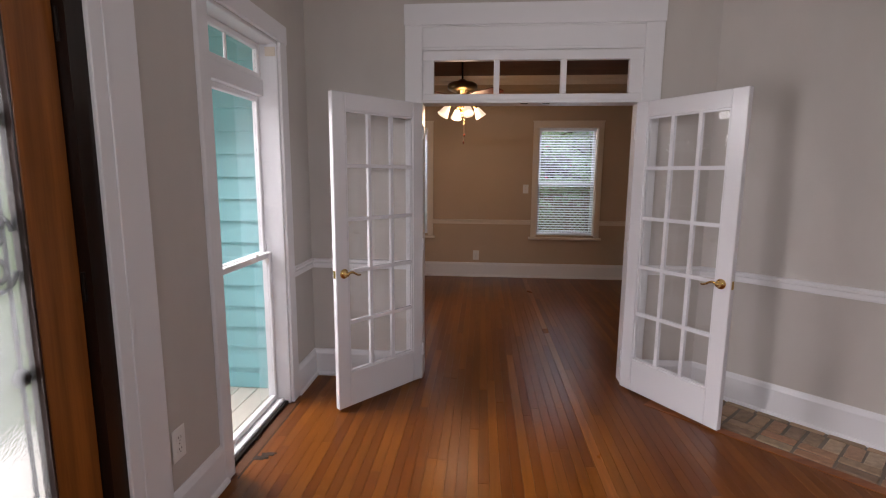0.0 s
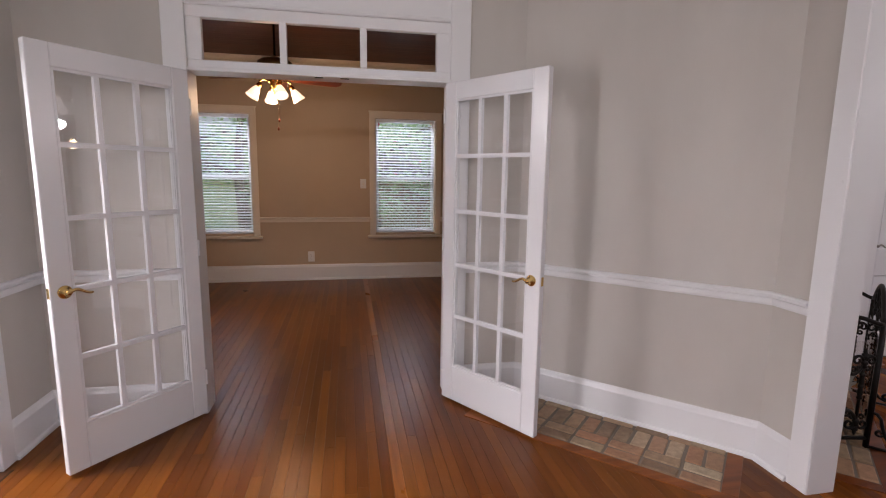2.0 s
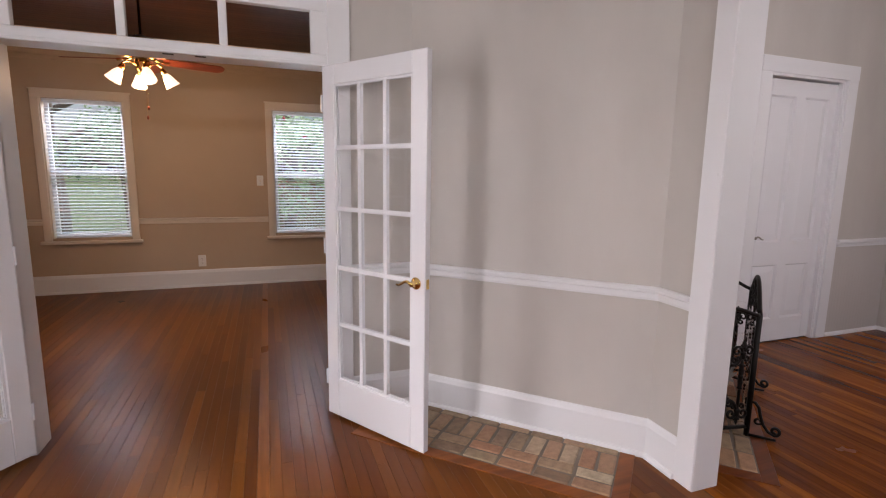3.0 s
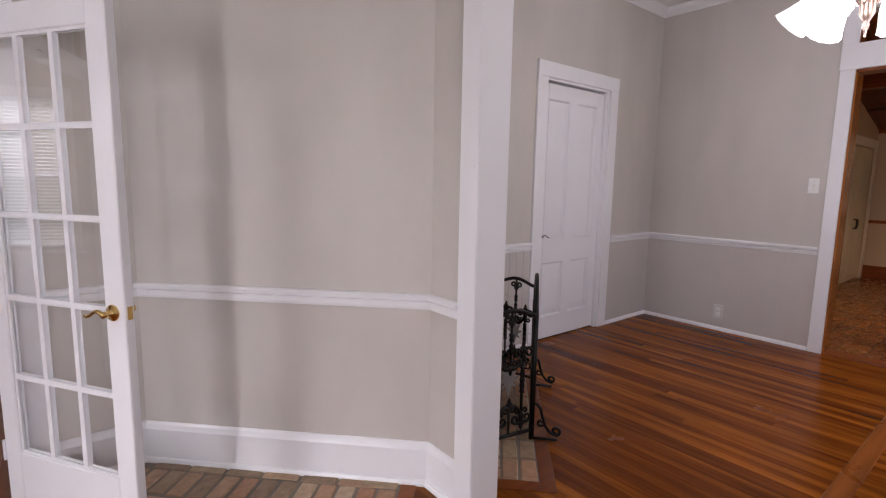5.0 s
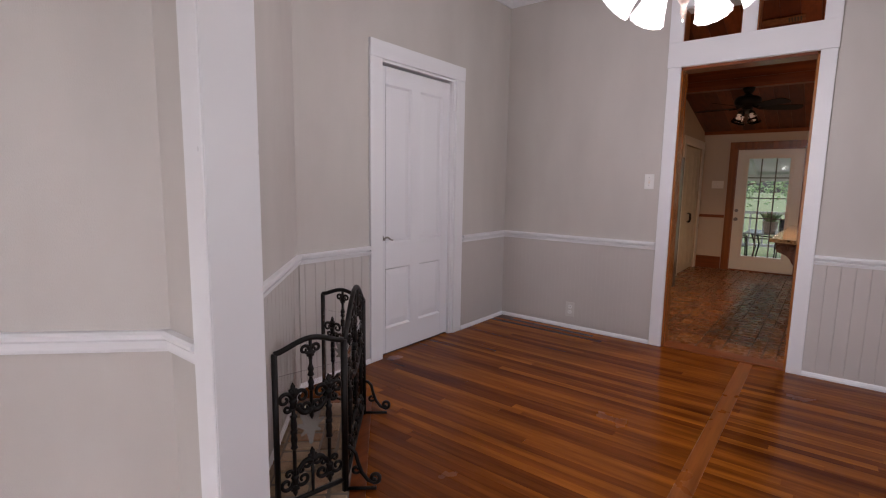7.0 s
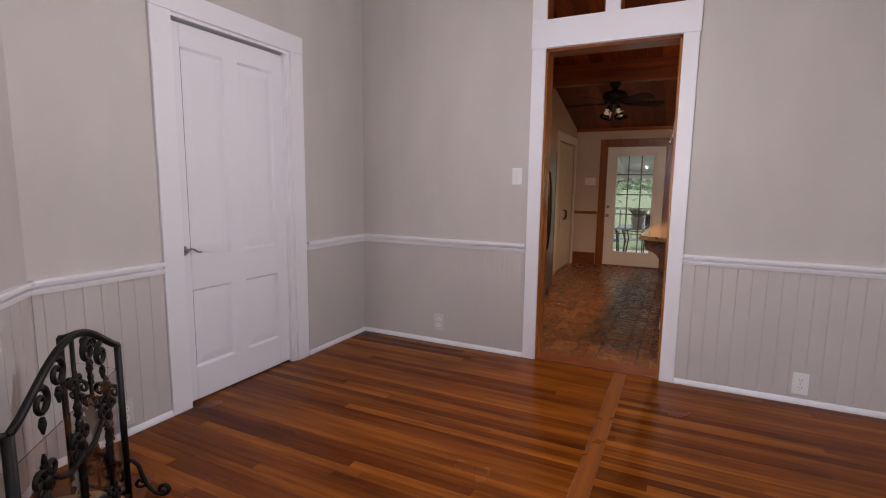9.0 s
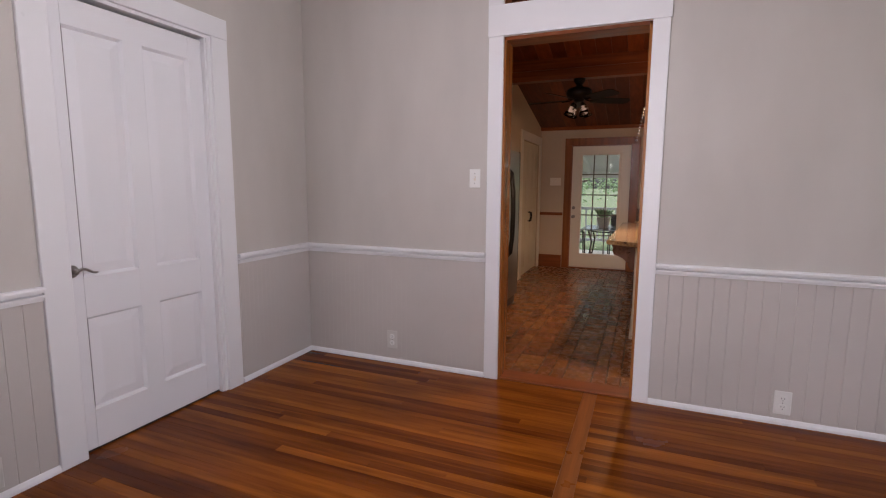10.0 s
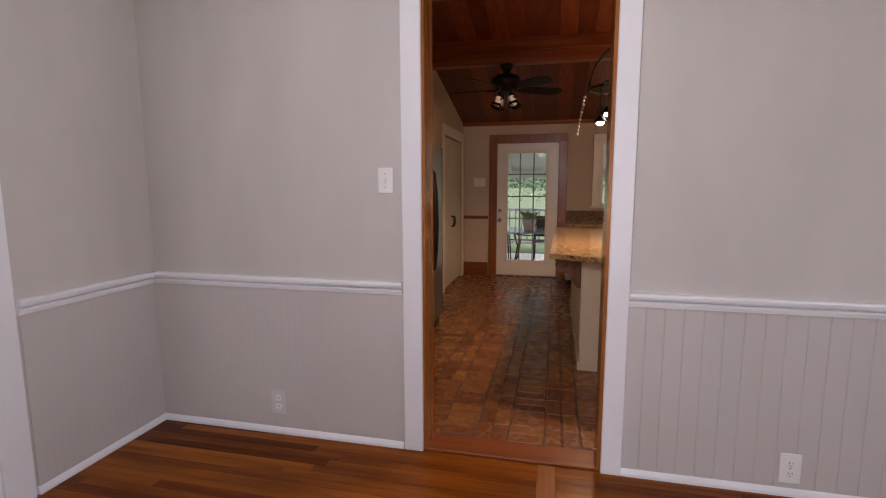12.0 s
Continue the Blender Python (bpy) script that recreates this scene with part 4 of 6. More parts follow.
cover_plate("wall_outlet", pose(WX, 2.965, 0.405, 0, 0, -90), "white duplex outlet on the grey hall wall", "outlet", "outlet")
cover_plate("wall_outlet", pose(EX - 0.006, 3.955, 0.19, 0, 0, 90), "painted-over grey outlet low on dining wall", "outlet", "painted")
cover_plate("wall_outlet", pose(EX - 0.006, 1.335, 0.135, 0, 0, 90), "white duplex outlet on beadboard wainscot", "outlet", "outlet")
cover_plate("wall_outlet", pose(4.757, NY - 0.006, 0.128, 0, 0, 180), "painted-over outlet on beadboard beside the door", "outlet", "painted")
cover_plate("wall_outlet", pose(0.465, FAR, 0.333, 0, 0, 180), "white duplex outlet above the parlour baseboard", "outlet", "outlet")
cover_plate("light_switch", pose(EX, 3.283, 1.458, 0, 0, 90), "white toggle light switch beside kitchen doorway", "switch", "switch")
cover_plate("light_switch", pose(1.195, FAR, 1.354, 0, 0, 180), "white light switch beside the parlour window", "switch", "switch")
cover_plate("light_switch", pose(KX, 3.6, 1.48, 0, 0, 90), "almond three-gang switch beside the back door", "switch", "triple")


# ---- lamps ----
SHADE_PROFILE = [(0.018, 0.0), (0.024, -0.008), (0.036, -0.03), (0.046, -0.06), (0.052, -0.085), (0.058, -0.105), (0.066, -0.125), (0.068, -0.13), (0.064, -0.128), (0.055, -0.104), (0.048, -0.083), (0.042, -0.058), (0.032, -0.03)]


def shade_at(parent, at, yaw, tilt, material, metal, scale=1.0):
    turn = (Matrix.Rotation(radians(yaw), 3, "Z") @ Matrix.Rotation(radians(-tilt), 3, "Y"))
    bm = bmesh.new()
    rings = add_lathe(bm, [(r * scale, z * scale) for r, z in SHADE_PROFILE], 48, at, turn, 12, 0.035)
    cup = part("socket_cup", lathe_bm([(0.008, 0.05), (0.018, 0.04), (0.026, 0.012), (0.024, -0.006), (0.01, -0.008)], 16, at, turn), metal, parent, "", True)
    part("shade", bm, material, cup, "lit ruffled frosted glass shade", True)


def light_kit(parent, z, count, spread, material, metal, scale=1.0, first=0.0, lift=0.0, tilt=32, slim=1.0):
    """Arms and shades below a hub at height z."""
    part("hub", lathe_bm([(r * slim, h) for r, h in [(0.01, 0.1), (0.05, 0.09), (0.062, 0.06), (0.05, 0.02), (0.055, 0.0), (0.03, -0.03), (0.018, -0.045), (0.026, -0.06), (0.02, -0.08), (0.008, -0.085), (0.012, -0.1), (0.004, -0.115)]], 24, (0, 0, z)), metal, parent, "", True)
    for k in range(count):
        a = first + k * 360 / count
        c, s = math.cos(radians(a)), math.sin(radians(a))
        pts = [(c * r * spread, s * r * spread, z + h + lift * r) for r, h in ((0.2, 0.02), (0.45, 0.055), (0.7, 0.06), (0.9, 0.04), (1.0, 0.01))]
        part("arm", tube_bm(pts, 0.0075, 10), metal, parent, "", True)
        shade_at(parent, (c * spread, s * spread, z - 0.01 + lift), a, tilt, material, metal, scale)


def fan_blade(parent, a, z, length, inner, width, material, metal, pitch=10):
    turn = Matrix.Rotation(radians(a), 4, "Z")
    bm = bmesh.new()
    n = 14
    outline = []
    for i in range(n + 1):
        f = i / n
        w = width * (0.36 + 0.14 * min(1, f * 2.5)) * (1 if f < 0.9 else math.sqrt(max(0.15, 1 - ((f - 0.9) / 0.1) ** 2 * 0.8)))
        outline.append((inner + f * (length - inner), w))
    up = [bm.verts.new((x, w, 0.003)) for x, w in outline] + [bm.verts.new((x, -w, 0.003)) for x, w in outline[::-1]]
    lo = [bm.verts.new((v.co.x, v.co.y, -0.003)) for v in up]
    bm.faces.new(up)
    bm.faces.new(lo[::-1])
    for i in range(len(up)):
        j = (i + 1) % len(up)
        bm.faces.new((up[i], lo[i], lo[j], up[j]))
    bm.transform(turn @ pose(0, 0, z, pitch, 0, 0))
    blade = part("fan_blade", bm, material, parent, "wooden fan blade")
    iron = tube_bm([(0.07, 0, 0.02), (0.12, 0, -0.005), (inner + 0.05, 0, -0.008)], [0.012, 0.01, 0.014], 8)
    iron.transform(turn @ pose(0, 0, z, pitch, 0, 0))
    part("blade_iron", iron, metal, blade, "", True)


MOTOR = [(0.015, 0.13), (0.03, 0.125), (0.05, 0.1), (0.11, 0.085), (0.135, 0.06), (0.14, 0.02), (0.13, -0.01), (0.1, -0.03), (0.06, -0.045), (0.055, -0.07), (0.02, -0.075)]

dining_lamp = thing("chandelier", pose(5.12, 2.655, H1), "lit brass chandelier with ruffled frosted glass shades", "chandelier")
part("canopy", lathe_bm([(0.07, 0), (0.068, -0.02), (0.05, -0.04), (0.015, -0.05)], 24), M_BRASS, dining_lamp, "", True)
part("rod", tube_bm([(0, 0, -0.04), (0, 0, -0.66)], 0.009, 10), M_BRASS, dining_lamp, "", True)
part("body", lathe_bm([(r, z - 0.78) for r, z in MOTOR], 28), M_COPPER, dining_lamp, "", True)
light_kit(dining_lamp, -0.955, 6, 0.2, M_SHADE, M_COPPER, 1.36, 47.3, 0.125, 44, 0.62)
bulb("dining_lamp_bulbs", (5.12, 2.655, 2.1), 36, NEUTRAL, 0.06)

parlour_fan = thing("ceiling_fan", pose(0.3, 6.8, 2.98), "brass ceiling fan with rosewood blades and lit glass shades", "ceiling fan")
part("canopy", lathe_bm([(0.07, 0), (0.068, -0.02), (0.05, -0.04), (0.015, -0.05)], 24), M_BRASS, parlour_fan, "", True)
part("rod", tube_bm([(0, 0, -0.04), (0, 0, -0.38)], 0.011, 10), M_BRONZE, parlour_fan, "", True)
part("motor", lathe_bm([(r * 1.2, z * 0.8 - 0.47) for r, z in MOTOR], 28), M_ANTIQUE, parlour_fan, "polished brass motor housing", True)
for k in range(5):
    fan_blade(parlour_fan, 20 + k * 72, -0.565, 0.67, 0.16, 0.15, M_BLADE, M_BRASS, -13)
light_kit(parlour_fan, -0.655, 4, 0.165, M_SHADE_WARM, M_BRASS, 0.93, 20)
for x, z in ((0.03, -0.98), (0.02, -1.06)):
    chain = part("pull_chain", tube_bm([(x, -0.03, -0.7), (x, -0.03, z)], 0.0015, 6), M_BRASS, parlour_fan)
    part("pull", lathe_bm([(0.003, 0.02), (0.008, 0.01), (0.01, -0.005), (0.004, -0.016)], 12, (x, -0.03, z)), M_BLADE, chain, "", True)
bulb("parlour_lamp_bulbs", (0.3, 6.8, 2.18), 30, WARM, 0.14)

kitchen_fan = thing("ceiling_fan", pose(9.98, 2.97, 2.7), "dark bronze kitchen ceiling fan with clear glass shades", "ceiling fan")
part("canopy", lathe_bm([(0.07, 0.0), (0.068, -0.03), (0.045, -0.065), (0.015, -0.08)], 24), M_BRONZE, kitchen_fan, "", True)
part("rod", tube_bm([(0, 0, -0.07), (0, 0, -0.12)], 0.012, 10), M_BRONZE, kitchen_fan, "", True)
part("motor", lathe_bm([(r * 1.1, z - 0.2) for r, z in MOTOR], 28), M_BRONZE, kitchen_fan, "", True)
for k in range(5):
    fan_blade(kitchen_fan, -62 + k * 72, -0.25, 0.64, 0.16, 0.16, M_BRONZE, M_BRONZE, -14)
for k in range(4):
    a = 40 + k * 90
    c, s = math.cos(radians(a)), math.sin(radians(a))
    turn = Matrix.Rotation(radians(a), 3, "Z") @ Matrix.Rotation(radians(-22), 3, "Y")
    holder = part("socket_cup", lathe_bm([(0.01, 0.05), (0.022, 0.03), (0.026, 0.0), (0.02, -0.01)], 14, (c * 0.09, s * 0.09, -0.33), turn), M_BRONZE, kitchen_fan, "", True)
    part("glass_shade", lathe_bm([(0.026, 0), (0.04, -0.03), (0.052, -0.08), (0.062, -0.12), (0.06, -0.12), (0.05, -0.08), (0.038, -0.03)], 20, (c * 0.09, s * 0.09, -0.33), turn, False), M_GLASS, holder, "clear glass shade", True)
    part("bulb", lathe_bm([(0.01, -0.01), (0.016, -0.03), (0.024, -0.06), (0.02, -0.085), (0.004, -0.095)], 14, (c * 0.09, s * 0.09, -0.33), turn), M_BULB_DIM, holder, "", True)


# ---- fire screen ----
def scroll_points(cx, cz, r, turns, start, flip=1, n=22):
    out = []
    for i in range(n):
        f = i / (n - 1)
        a = radians(start) + flip * f * turns * math.tau
        rr = r * (1 - 0.75 * f)
        out.append((cx + rr * math.cos(a), 0, cz + rr * math.sin(a)))
    return out


def leaf_bm(at, size, way=1):
    """A pointed, lobed cast leaf standing in the x-z plane, a little domed."""
    x, z = at
    half = [(0.1, -0.5), (0.3, -0.38), (0.16, -0.3), (0.2, -0.12), (0.46, -0.02), (0.5, 0.16), (0.34, 0.24), (0.36, 0.42), (0.16, 0.5), (0.17, 0.7), (0.0, 1.0)]
    ring = half + [(-a, b) for a, b in half[-2::-1]]
    bm = bmesh.new()
    front = [bm.verts.new((x + a * size, -0.004, z + way * b * size)) for a, b in ring]
    back = [bm.verts.new((x + a * size, 0.004, z + way * b * size)) for a, b in ring]
    for y, loop in ((-0.012, front), (0.012, back)):
        peak = bm.verts.new((x, y, z + way * 0.15 * size))
        for k in range(len(loop)):
            bm.faces.new((loop[k], loop[(k + 1) % len(loop)], peak))
    for k in range(len(ring)):
        n = (k + 1) % len(ring)
        bm.faces.new((front[k], front[n], back[n], back[k]))
    return bm


def screen_panel(parent, m, width, h_side, h_mid, centre):
    """One iron-framed glass panel in its own x-z plane."""
    def put(name, bm, material, owner=None, label="", smooth=True):
        bm.transform(m)
        return part(name, bm, material, owner or frame_part, label, smooth)
    arch = [(width * f, 0, h_side + (h_mid - h_side) * math.sin(math.pi * f) ** (1.3 if centre else 1.6)) for f in [i / 16 for i in range(17)]]
    bm = bmesh.new()
    add_tube(bm, [(0, 0, 0.0), (0, 0, h_side)], 0.013, 8)
    add_tube(bm, [(width, 0, 0.0), (width, 0, h_side)], 0.013, 8)
    add_tube(bm, arch, 0.012, 8)
    add_tube(bm, [(0, 0, 0.06), (width, 0, 0.06)], 0.011, 8)
    bm.transform(m)
    frame_part = part("panel_frame", bm, M_IRON, parent, "black iron panel frame", True)
    put("glass", box_bm(0.012, width - 0.012, 0.006, 0.009, 0.07, h_side - 0.1), M_GLASS, None, "etched clear glass", False)
    etch = bmesh.new()
    for a, l in ((90, 0.115), (58, 0.085), (122, 0.085), (22, 0.07), (158, 0.07), (-30, 0.055), (210, 0.055), (-90, 0.08)):
        c, s = math.cos(radians(a)), math.sin(radians(a))
        ring = []
        for k in range(10):
            u = k / 10 * math.tau
            f, w = (0.5 + 0.5 * math.cos(u)) * l, 0.2 * l * math.sin(u) * (1 + 0.3 * math.cos(3 * u))
            ring.append(etch.verts.new((width / 2 + f * c - w * s, 0.0102 + 0.0002 * (a % 7), 0.36 + f * s + w * c)))
        etch.faces.new(ring)
    put("etched_motif", etch, M_ETCH, None, "frosted leaf motif", False)
    mid = width / 2
    xs = [mid - width * 0.26, mid + width * 0.26] if not centre else [mid - width * 0.3, mid, mid + width * 0.3]
    for x in xs:
        put("baluster", tube_bm([(x, 0, 0.13), (x, 0, h_side - 0.2)], 0.0085, 8), M_IRON)
        for z in (0.335, 0.4):
            put("collar", lathe_bm([(0.008, -0.045), (0.016, -0.038), (0.011, -0.026), (0.015, 0), (0.011, 0.026), (0.016, 0.038), (0.008, 0.045)], 10, (x, 0, z)), M_IRON)
        for zt, way in ((h_side - 0.2, 1), (0.14, -1)):
            put("finial", leaf_bm((x, zt + way * 0.012), 0.052, way), M_IRON, None, "", False)
            put("collar", lathe_bm([(0.009, -0.03), (0.017, -0.022), (0.013, -0.008), (0.018, 0.004), (0.012, 0.014)], 10, (x, 0, zt - way * 0.02)), M_IRON)
            for s in (-1, 1):
                put("scroll", tube_bm(scroll_points(x + s * 0.037, zt - way * 0.004, 0.03, 1.15, 90 + s * 90, -s * way), [0.0095 - 0.004 * i / 21 for i in range(22)], 8), M_IRON)
                put("scroll", tube_bm(scroll_points(x + s * 0.026, zt - way * 0.045, 0.018, 1.0, 90 + s * 90, s * way, 14), [0.008 - 0.003 * i / 13 for i in range(14)], 8), M_IRON)
    for s in (-1, 1):
        for zt, way in ((h_side - 0.27, 1), (0.21, -1)):
            arc = [(mid + s * width * 0.25 * f, 0, zt + way * (0.045 * f * f - 0.02 * math.sin(f * math.pi))) for f in [i / 8 for i in range(9)]]
            put("swag", tube_bm(arc, [0.013 - 0.004 * i / 8 for i in range(9)], 8), M_IRON)
    put("stem", tube_bm([(mid, 0, h_side - 0.27), (mid, 0, h_mid - 0.01)], 0.0075, 8), M_IRON)
    put("stem", tube_bm([(mid, 0, 0.06), (mid, 0, 0.21)], 0.0075, 8), M_IRON)
    for z, way, size in ((h_side - 0.27, -1, 0.05), (h_side - 0.02, -1, 0.045), (0.22, 1, 0.055)):
        put("leaf_ornament", leaf_bm((mid, z), size, way), M_IRON, None, "", False)
        for s in (-1, 1):
            put("leaf_scroll", tube_bm(scroll_points(mid + s * 0.026, z - way * 0.012, 0.02, 1.1, 90 + s * 90, s * way, 16), [0.008 - 0.0035 * i / 15 for i in range(16)], 8), M_IRON)
    for z in (h_side - 0.16, h_side - 0.1):
        put("collar", lathe_bm([(0.007, -0.03), (0.015, -0.022), (0.01, -0.008), (0.014, 0.006), (0.007, 0.024)], 10, (mid, 0, z)), M_IRON)
    if not centre:
        return
    for f in (0.2, 0.34, 0.66, 0.8):
        top = h_side + (h_mid - h_side) * math.sin(math.pi * f) ** 1.3
        s = 1 if f < 0.5 else -1
        put("arch_scroll", tube_bm(scroll_points(width * f + s * 0.012, top - 0.058, 0.045, 1.25, 90, -s), [0.0105 - 0.004 * i / 21 for i in range(22)], 8), M_IRON)
        put("arch_bud", leaf_bm((width * f + s * 0.01, top - 0.12), 0.036, -1), M_IRON, None, "", False)
    for x, s in ((0.0, -1), (width, 1)):
        curl = [(x, -0.132 - 0.026 * (1 - 0.65 * k / 15) * math.sin(k / 15 * math.tau * 1.1), 0.063 - 0.026 * (1 - 0.65 * k / 15) * math.cos(k / 15 * math.tau * 1.1)) for k in range(16)]
        foot = tube_bm([(x, 0, 0.215), (x, -0.025, 0.21), (x, -0.045, 0.185), (x, -0.055, 0.14), (x, -0.072, 0.09), (x, -0.1, 0.052)] + curl, 0.009, 8)
        put("foot_scroll", foot, M_IRON)
        bud = [(x, -0.05 + 0.018 * math.sin(k / 11 * math.tau), 0.1 + 0.018 * math.cos(k / 11 * math.tau) * (1 - k / 22)) for k in range(12)]
        put("foot_bud", tube_bm(bud, [0.008 - 0.003 * k / 11 for k in range(12)], 8), M_IRON)
        put("foot_bar", tube_bm([(x, 0, 0.012), (x, -0.14, 0.012)], 0.008, 8), M_IRON)


screen = thing("fire_screen", pose(3.836, 3.638, 0), "three-panel black wrought-iron fire screen with glass", "fire screen")
turn_c = math.degrees(math.atan2(0.497, 0.566))
screen_panel(screen, pose(0, 0, 0, 0, 0, turn_c), 0.753, 0.72, 0.87, True)
screen_panel(screen, pose(-0.31, 0.06, 0, 0, 0, -11), 0.31, 0.72, 0.76, False)
e = Vector((0.753 * math.cos(radians(turn_c)), 0.753 * math.sin(radians(turn_c))))
screen_panel(screen, pose(e.x, e.y, 0, 0, 0, 101), 0.31, 0.72, 0.76, False)


# ---- parlour windows with blinds ----
def parlour_window(name, a0, a1, label, m=Matrix()):
    z0, z1 = 0.66, 2.25
    ob = thing(name, m, label, "window", "", "structure")
    for p, q in ((a0 - 0.075, a0 + 0.002), (a1 - 0.002, a1 + 0.075)):
        part("casing", box_bm(p, q, FAR - 0.022, FAR, z0 - 0.03, z1, 0.003), M_CREAM, ob)
    part("casing_head", box_bm(a0 - 0.075, a1 + 0.075, FAR - 0.026, FAR, z1, z1 + 0.09, 0.003), M_CREAM, ob)
    part("head_cap", box_bm(a0 - 0.085, a1 + 0.085, FAR - 0.035, FAR, z1 + 0.085, z1 + 0.1, 0.003), M_CREAM, ob)
    part("window_sill", box_bm(a0 - 0.105, a1 + 0.105, FAR - 0.055, FAR + 0.09, z0 - 0.065, z0 - 0.03, 0.006), M_CREAM, ob)
    for p, q in ((a0, a0 + 0.015), (a1 - 0.015, a1)):
        part("jamb", box_bm(p, q, FAR, FAR + 0.15, z0, z1), M_CREAM, ob)
    for p, q in ((z0 - 0.03, z0 + 0.045), (1.41, 1.455), (z1 - 0.045, z1)):
        part("rail", box_bm(a0 + 0.015, a1 - 0.015, FAR + 0.085, FAR + 0.12, p, q, 0.003), M_WHITE, ob)
    for p, q in ((a0 + 0.015, a0 + 0.055), (a1 - 0.055, a1 - 0.015)):
        part("stile", box_bm(p, q, FAR + 0.086, FAR + 0.119, z0, z1, 0.003), M_WHITE, ob)
    part("pane", box_bm(a0 + 0.05, a1 - 0.05, FAR + 0.1, FAR + 0.103, z0, z1), M_GLASS, ob).visible_shadow = False
    blind = thing("window_blind", m.copy(), "white horizontal slat blind lowered in the window", "blind", "parlour blinds")
    part("head_rail", box_bm(a0 + 0.02, a1 - 0.02, FAR + 0.02, FAR + 0.06, z1 - 0.04, z1 - 0.002, 0.003), M_SLAT, blind)
    bm = bmesh.new()
    w = a1 - a0 - 0.05
    rows = ((-0.02, -0.001), (0.0, 0.002), (0.02, -0.001))
    for t in (0.0005, -0.0005):
        for y, z in rows:
            bm.verts.new((0, y, z + t))
            bm.verts.new((w, y, z + t))
    bm.verts.ensure_lookup_table()
    v = bm.verts
    for i in (0, 2, 6, 8):
        bm.faces.new((v[i], v[i + 1], v[i + 3], v[i + 2]))
    bm.faces.new((v[0], v[1], v[7], v[6]))
    bm.faces.new((v[4], v[5], v[11], v[10]))
    slat = finish("slat", bm, M_SLAT)
    n = 40
    for i in range(n):
        s = new("slat", slat)
        s.parent, s.matrix_basis = blind, pose(a0 + 0.025, FAR + 0.04, z0 + 0.03 + i * (z1 - z0 - 0.1) / n, 20)
    part("bottom_rail", box_bm(a0 + 0.025, a1 - 0.025, FAR + 0.028, FAR + 0.052, z0 + 0.002, z0 + 0.016, 0.003), M_SLAT, blind)
    for x in (a0 + 0.12, a1 - 0.12):
        part("ladder_cord", tube_bm([(x, FAR + 0.015, z0 + 0.01), (x, FAR + 0.015, z1 - 0.03)], 0.0012, 5), M_SLAT, blind)


parlour_window("window_5", 5.9, 6.72, "cream-cased parlour sash window in the side wall", pose(PX0 + FAR, 0, 0, 0, 0, 90))
parlour_window("window_2", -1.085, -0.275, "cream-cased parlour sash window")
parlour_window("window_3", 1.36, 2.225, "cream-cased parlour sash window beside the switch")

frieze = thing("trim_frieze", Matrix(), "tan painted narrow boards at the top of the parlour wall", "frieze", "", "structure")
for k in range(6):
    z = 2.66 + k * 0.053
    part("frieze_board", box_bm(PX0 + 0.01, PX1 - 0.01, FAR - 0.012, FAR, z, z + 0.048, 0.003), M_TAN, frieze)

# Unseen, assumed blind; its slats break up the added hall fill light.
assumed_blind = thing("window_blind", Matrix(), "assumed white open slat blind before the unseen hall fill light", "blind")
part("head_rail", box_bm(0.42, 2.18, -0.85, -0.81, 2.455, 2.495, 0.003), M_SLAT, assumed_blind)
slat_mesh = finish("slat", box_bm(0, 1.74, -0.0125, 0.0125, -0.0008, 0.0008), M_SLAT)
for k in range(46):
    s = new("slat", slat_mesh)
    s.parent, s.matrix_basis = assumed_blind, pose(0.43, -0.825, 0.74 + k * 0.037, 14)
part("bottom_rail", box_bm(0.43, 2.17, -0.84, -0.81, 0.702, 0.722, 0.003), M_SLAT, assumed_blind)
for x in (0.7, 1.3, 1.9):
    part("ladder_cord", tube_bm([(x, -0.81, 0.72), (x, -0.81, 2.46)], 0.0012, 5), M_SLAT, assumed_blind)


# ---- kitchen ----
structure("baseboard_kitchen_back", run_bm((KX, 3.46), (KX, KY), [(0, 0), (0.02, 0), (0.02, 0.2), (0.012, 0.212), (0, 0.212)]), M_STAIN_Y)
structure("trim_rail_kitchen", run_bm((KX, 3.46), (KX, KY), [(0, 0.905), (0.018, 0.905), (0.022, 0.93), (0.018, 0.955), (0, 0.955)]), M_STAIN_Y)
structure("trim_kitchen_ceiling", run_bm((KX, -0.8), (KX, KY), [(0, 2.34), (0.02, 2.34), (0.03, 2.36), (0.04, 2.395), (0, 2.395)]), M_STAIN_Y)
casing("trim_back_door", "y", -1, KX, 2.385, 3.335, 2.085, 0.115, M_STAIN, None, 0.025, 0.0, "red-stained pine back door casing")
beam = thing("ceiling_beam", Matrix(), "red-brown stained timber ceiling beam", "beam", "", "structure")
part("beam", box_bm(9.92, 10.06, -0.8, KY, 2.7, 2.93, 0.006), M_BEAM, beam)
part("beam_board", box_bm(9.9, 9.92, -0.8, KY, 2.82, 2.95, 0.004), M_BEAM, beam)
vent = thing("ceiling_vent", pose(8.9, 2.58, 2.385 + 0.2367 * (KX - 8.9) - 0.005, 0, math.degrees(SLOPE), 0), "tan metal ceiling vent with dark slots", "vent")
part("vent_frame", box_bm(-0.06, 0.06, -0.19, 0.19, -0.012, 0, 0.003), M_CORBEL, vent)
for k in range(5):
    part("slat", box_bm(-0.04, 0.04, -0.16 + k * 0.025, -0.145 + k * 0.025, -0.016, -0.012), M_DARKSLOT, vent)


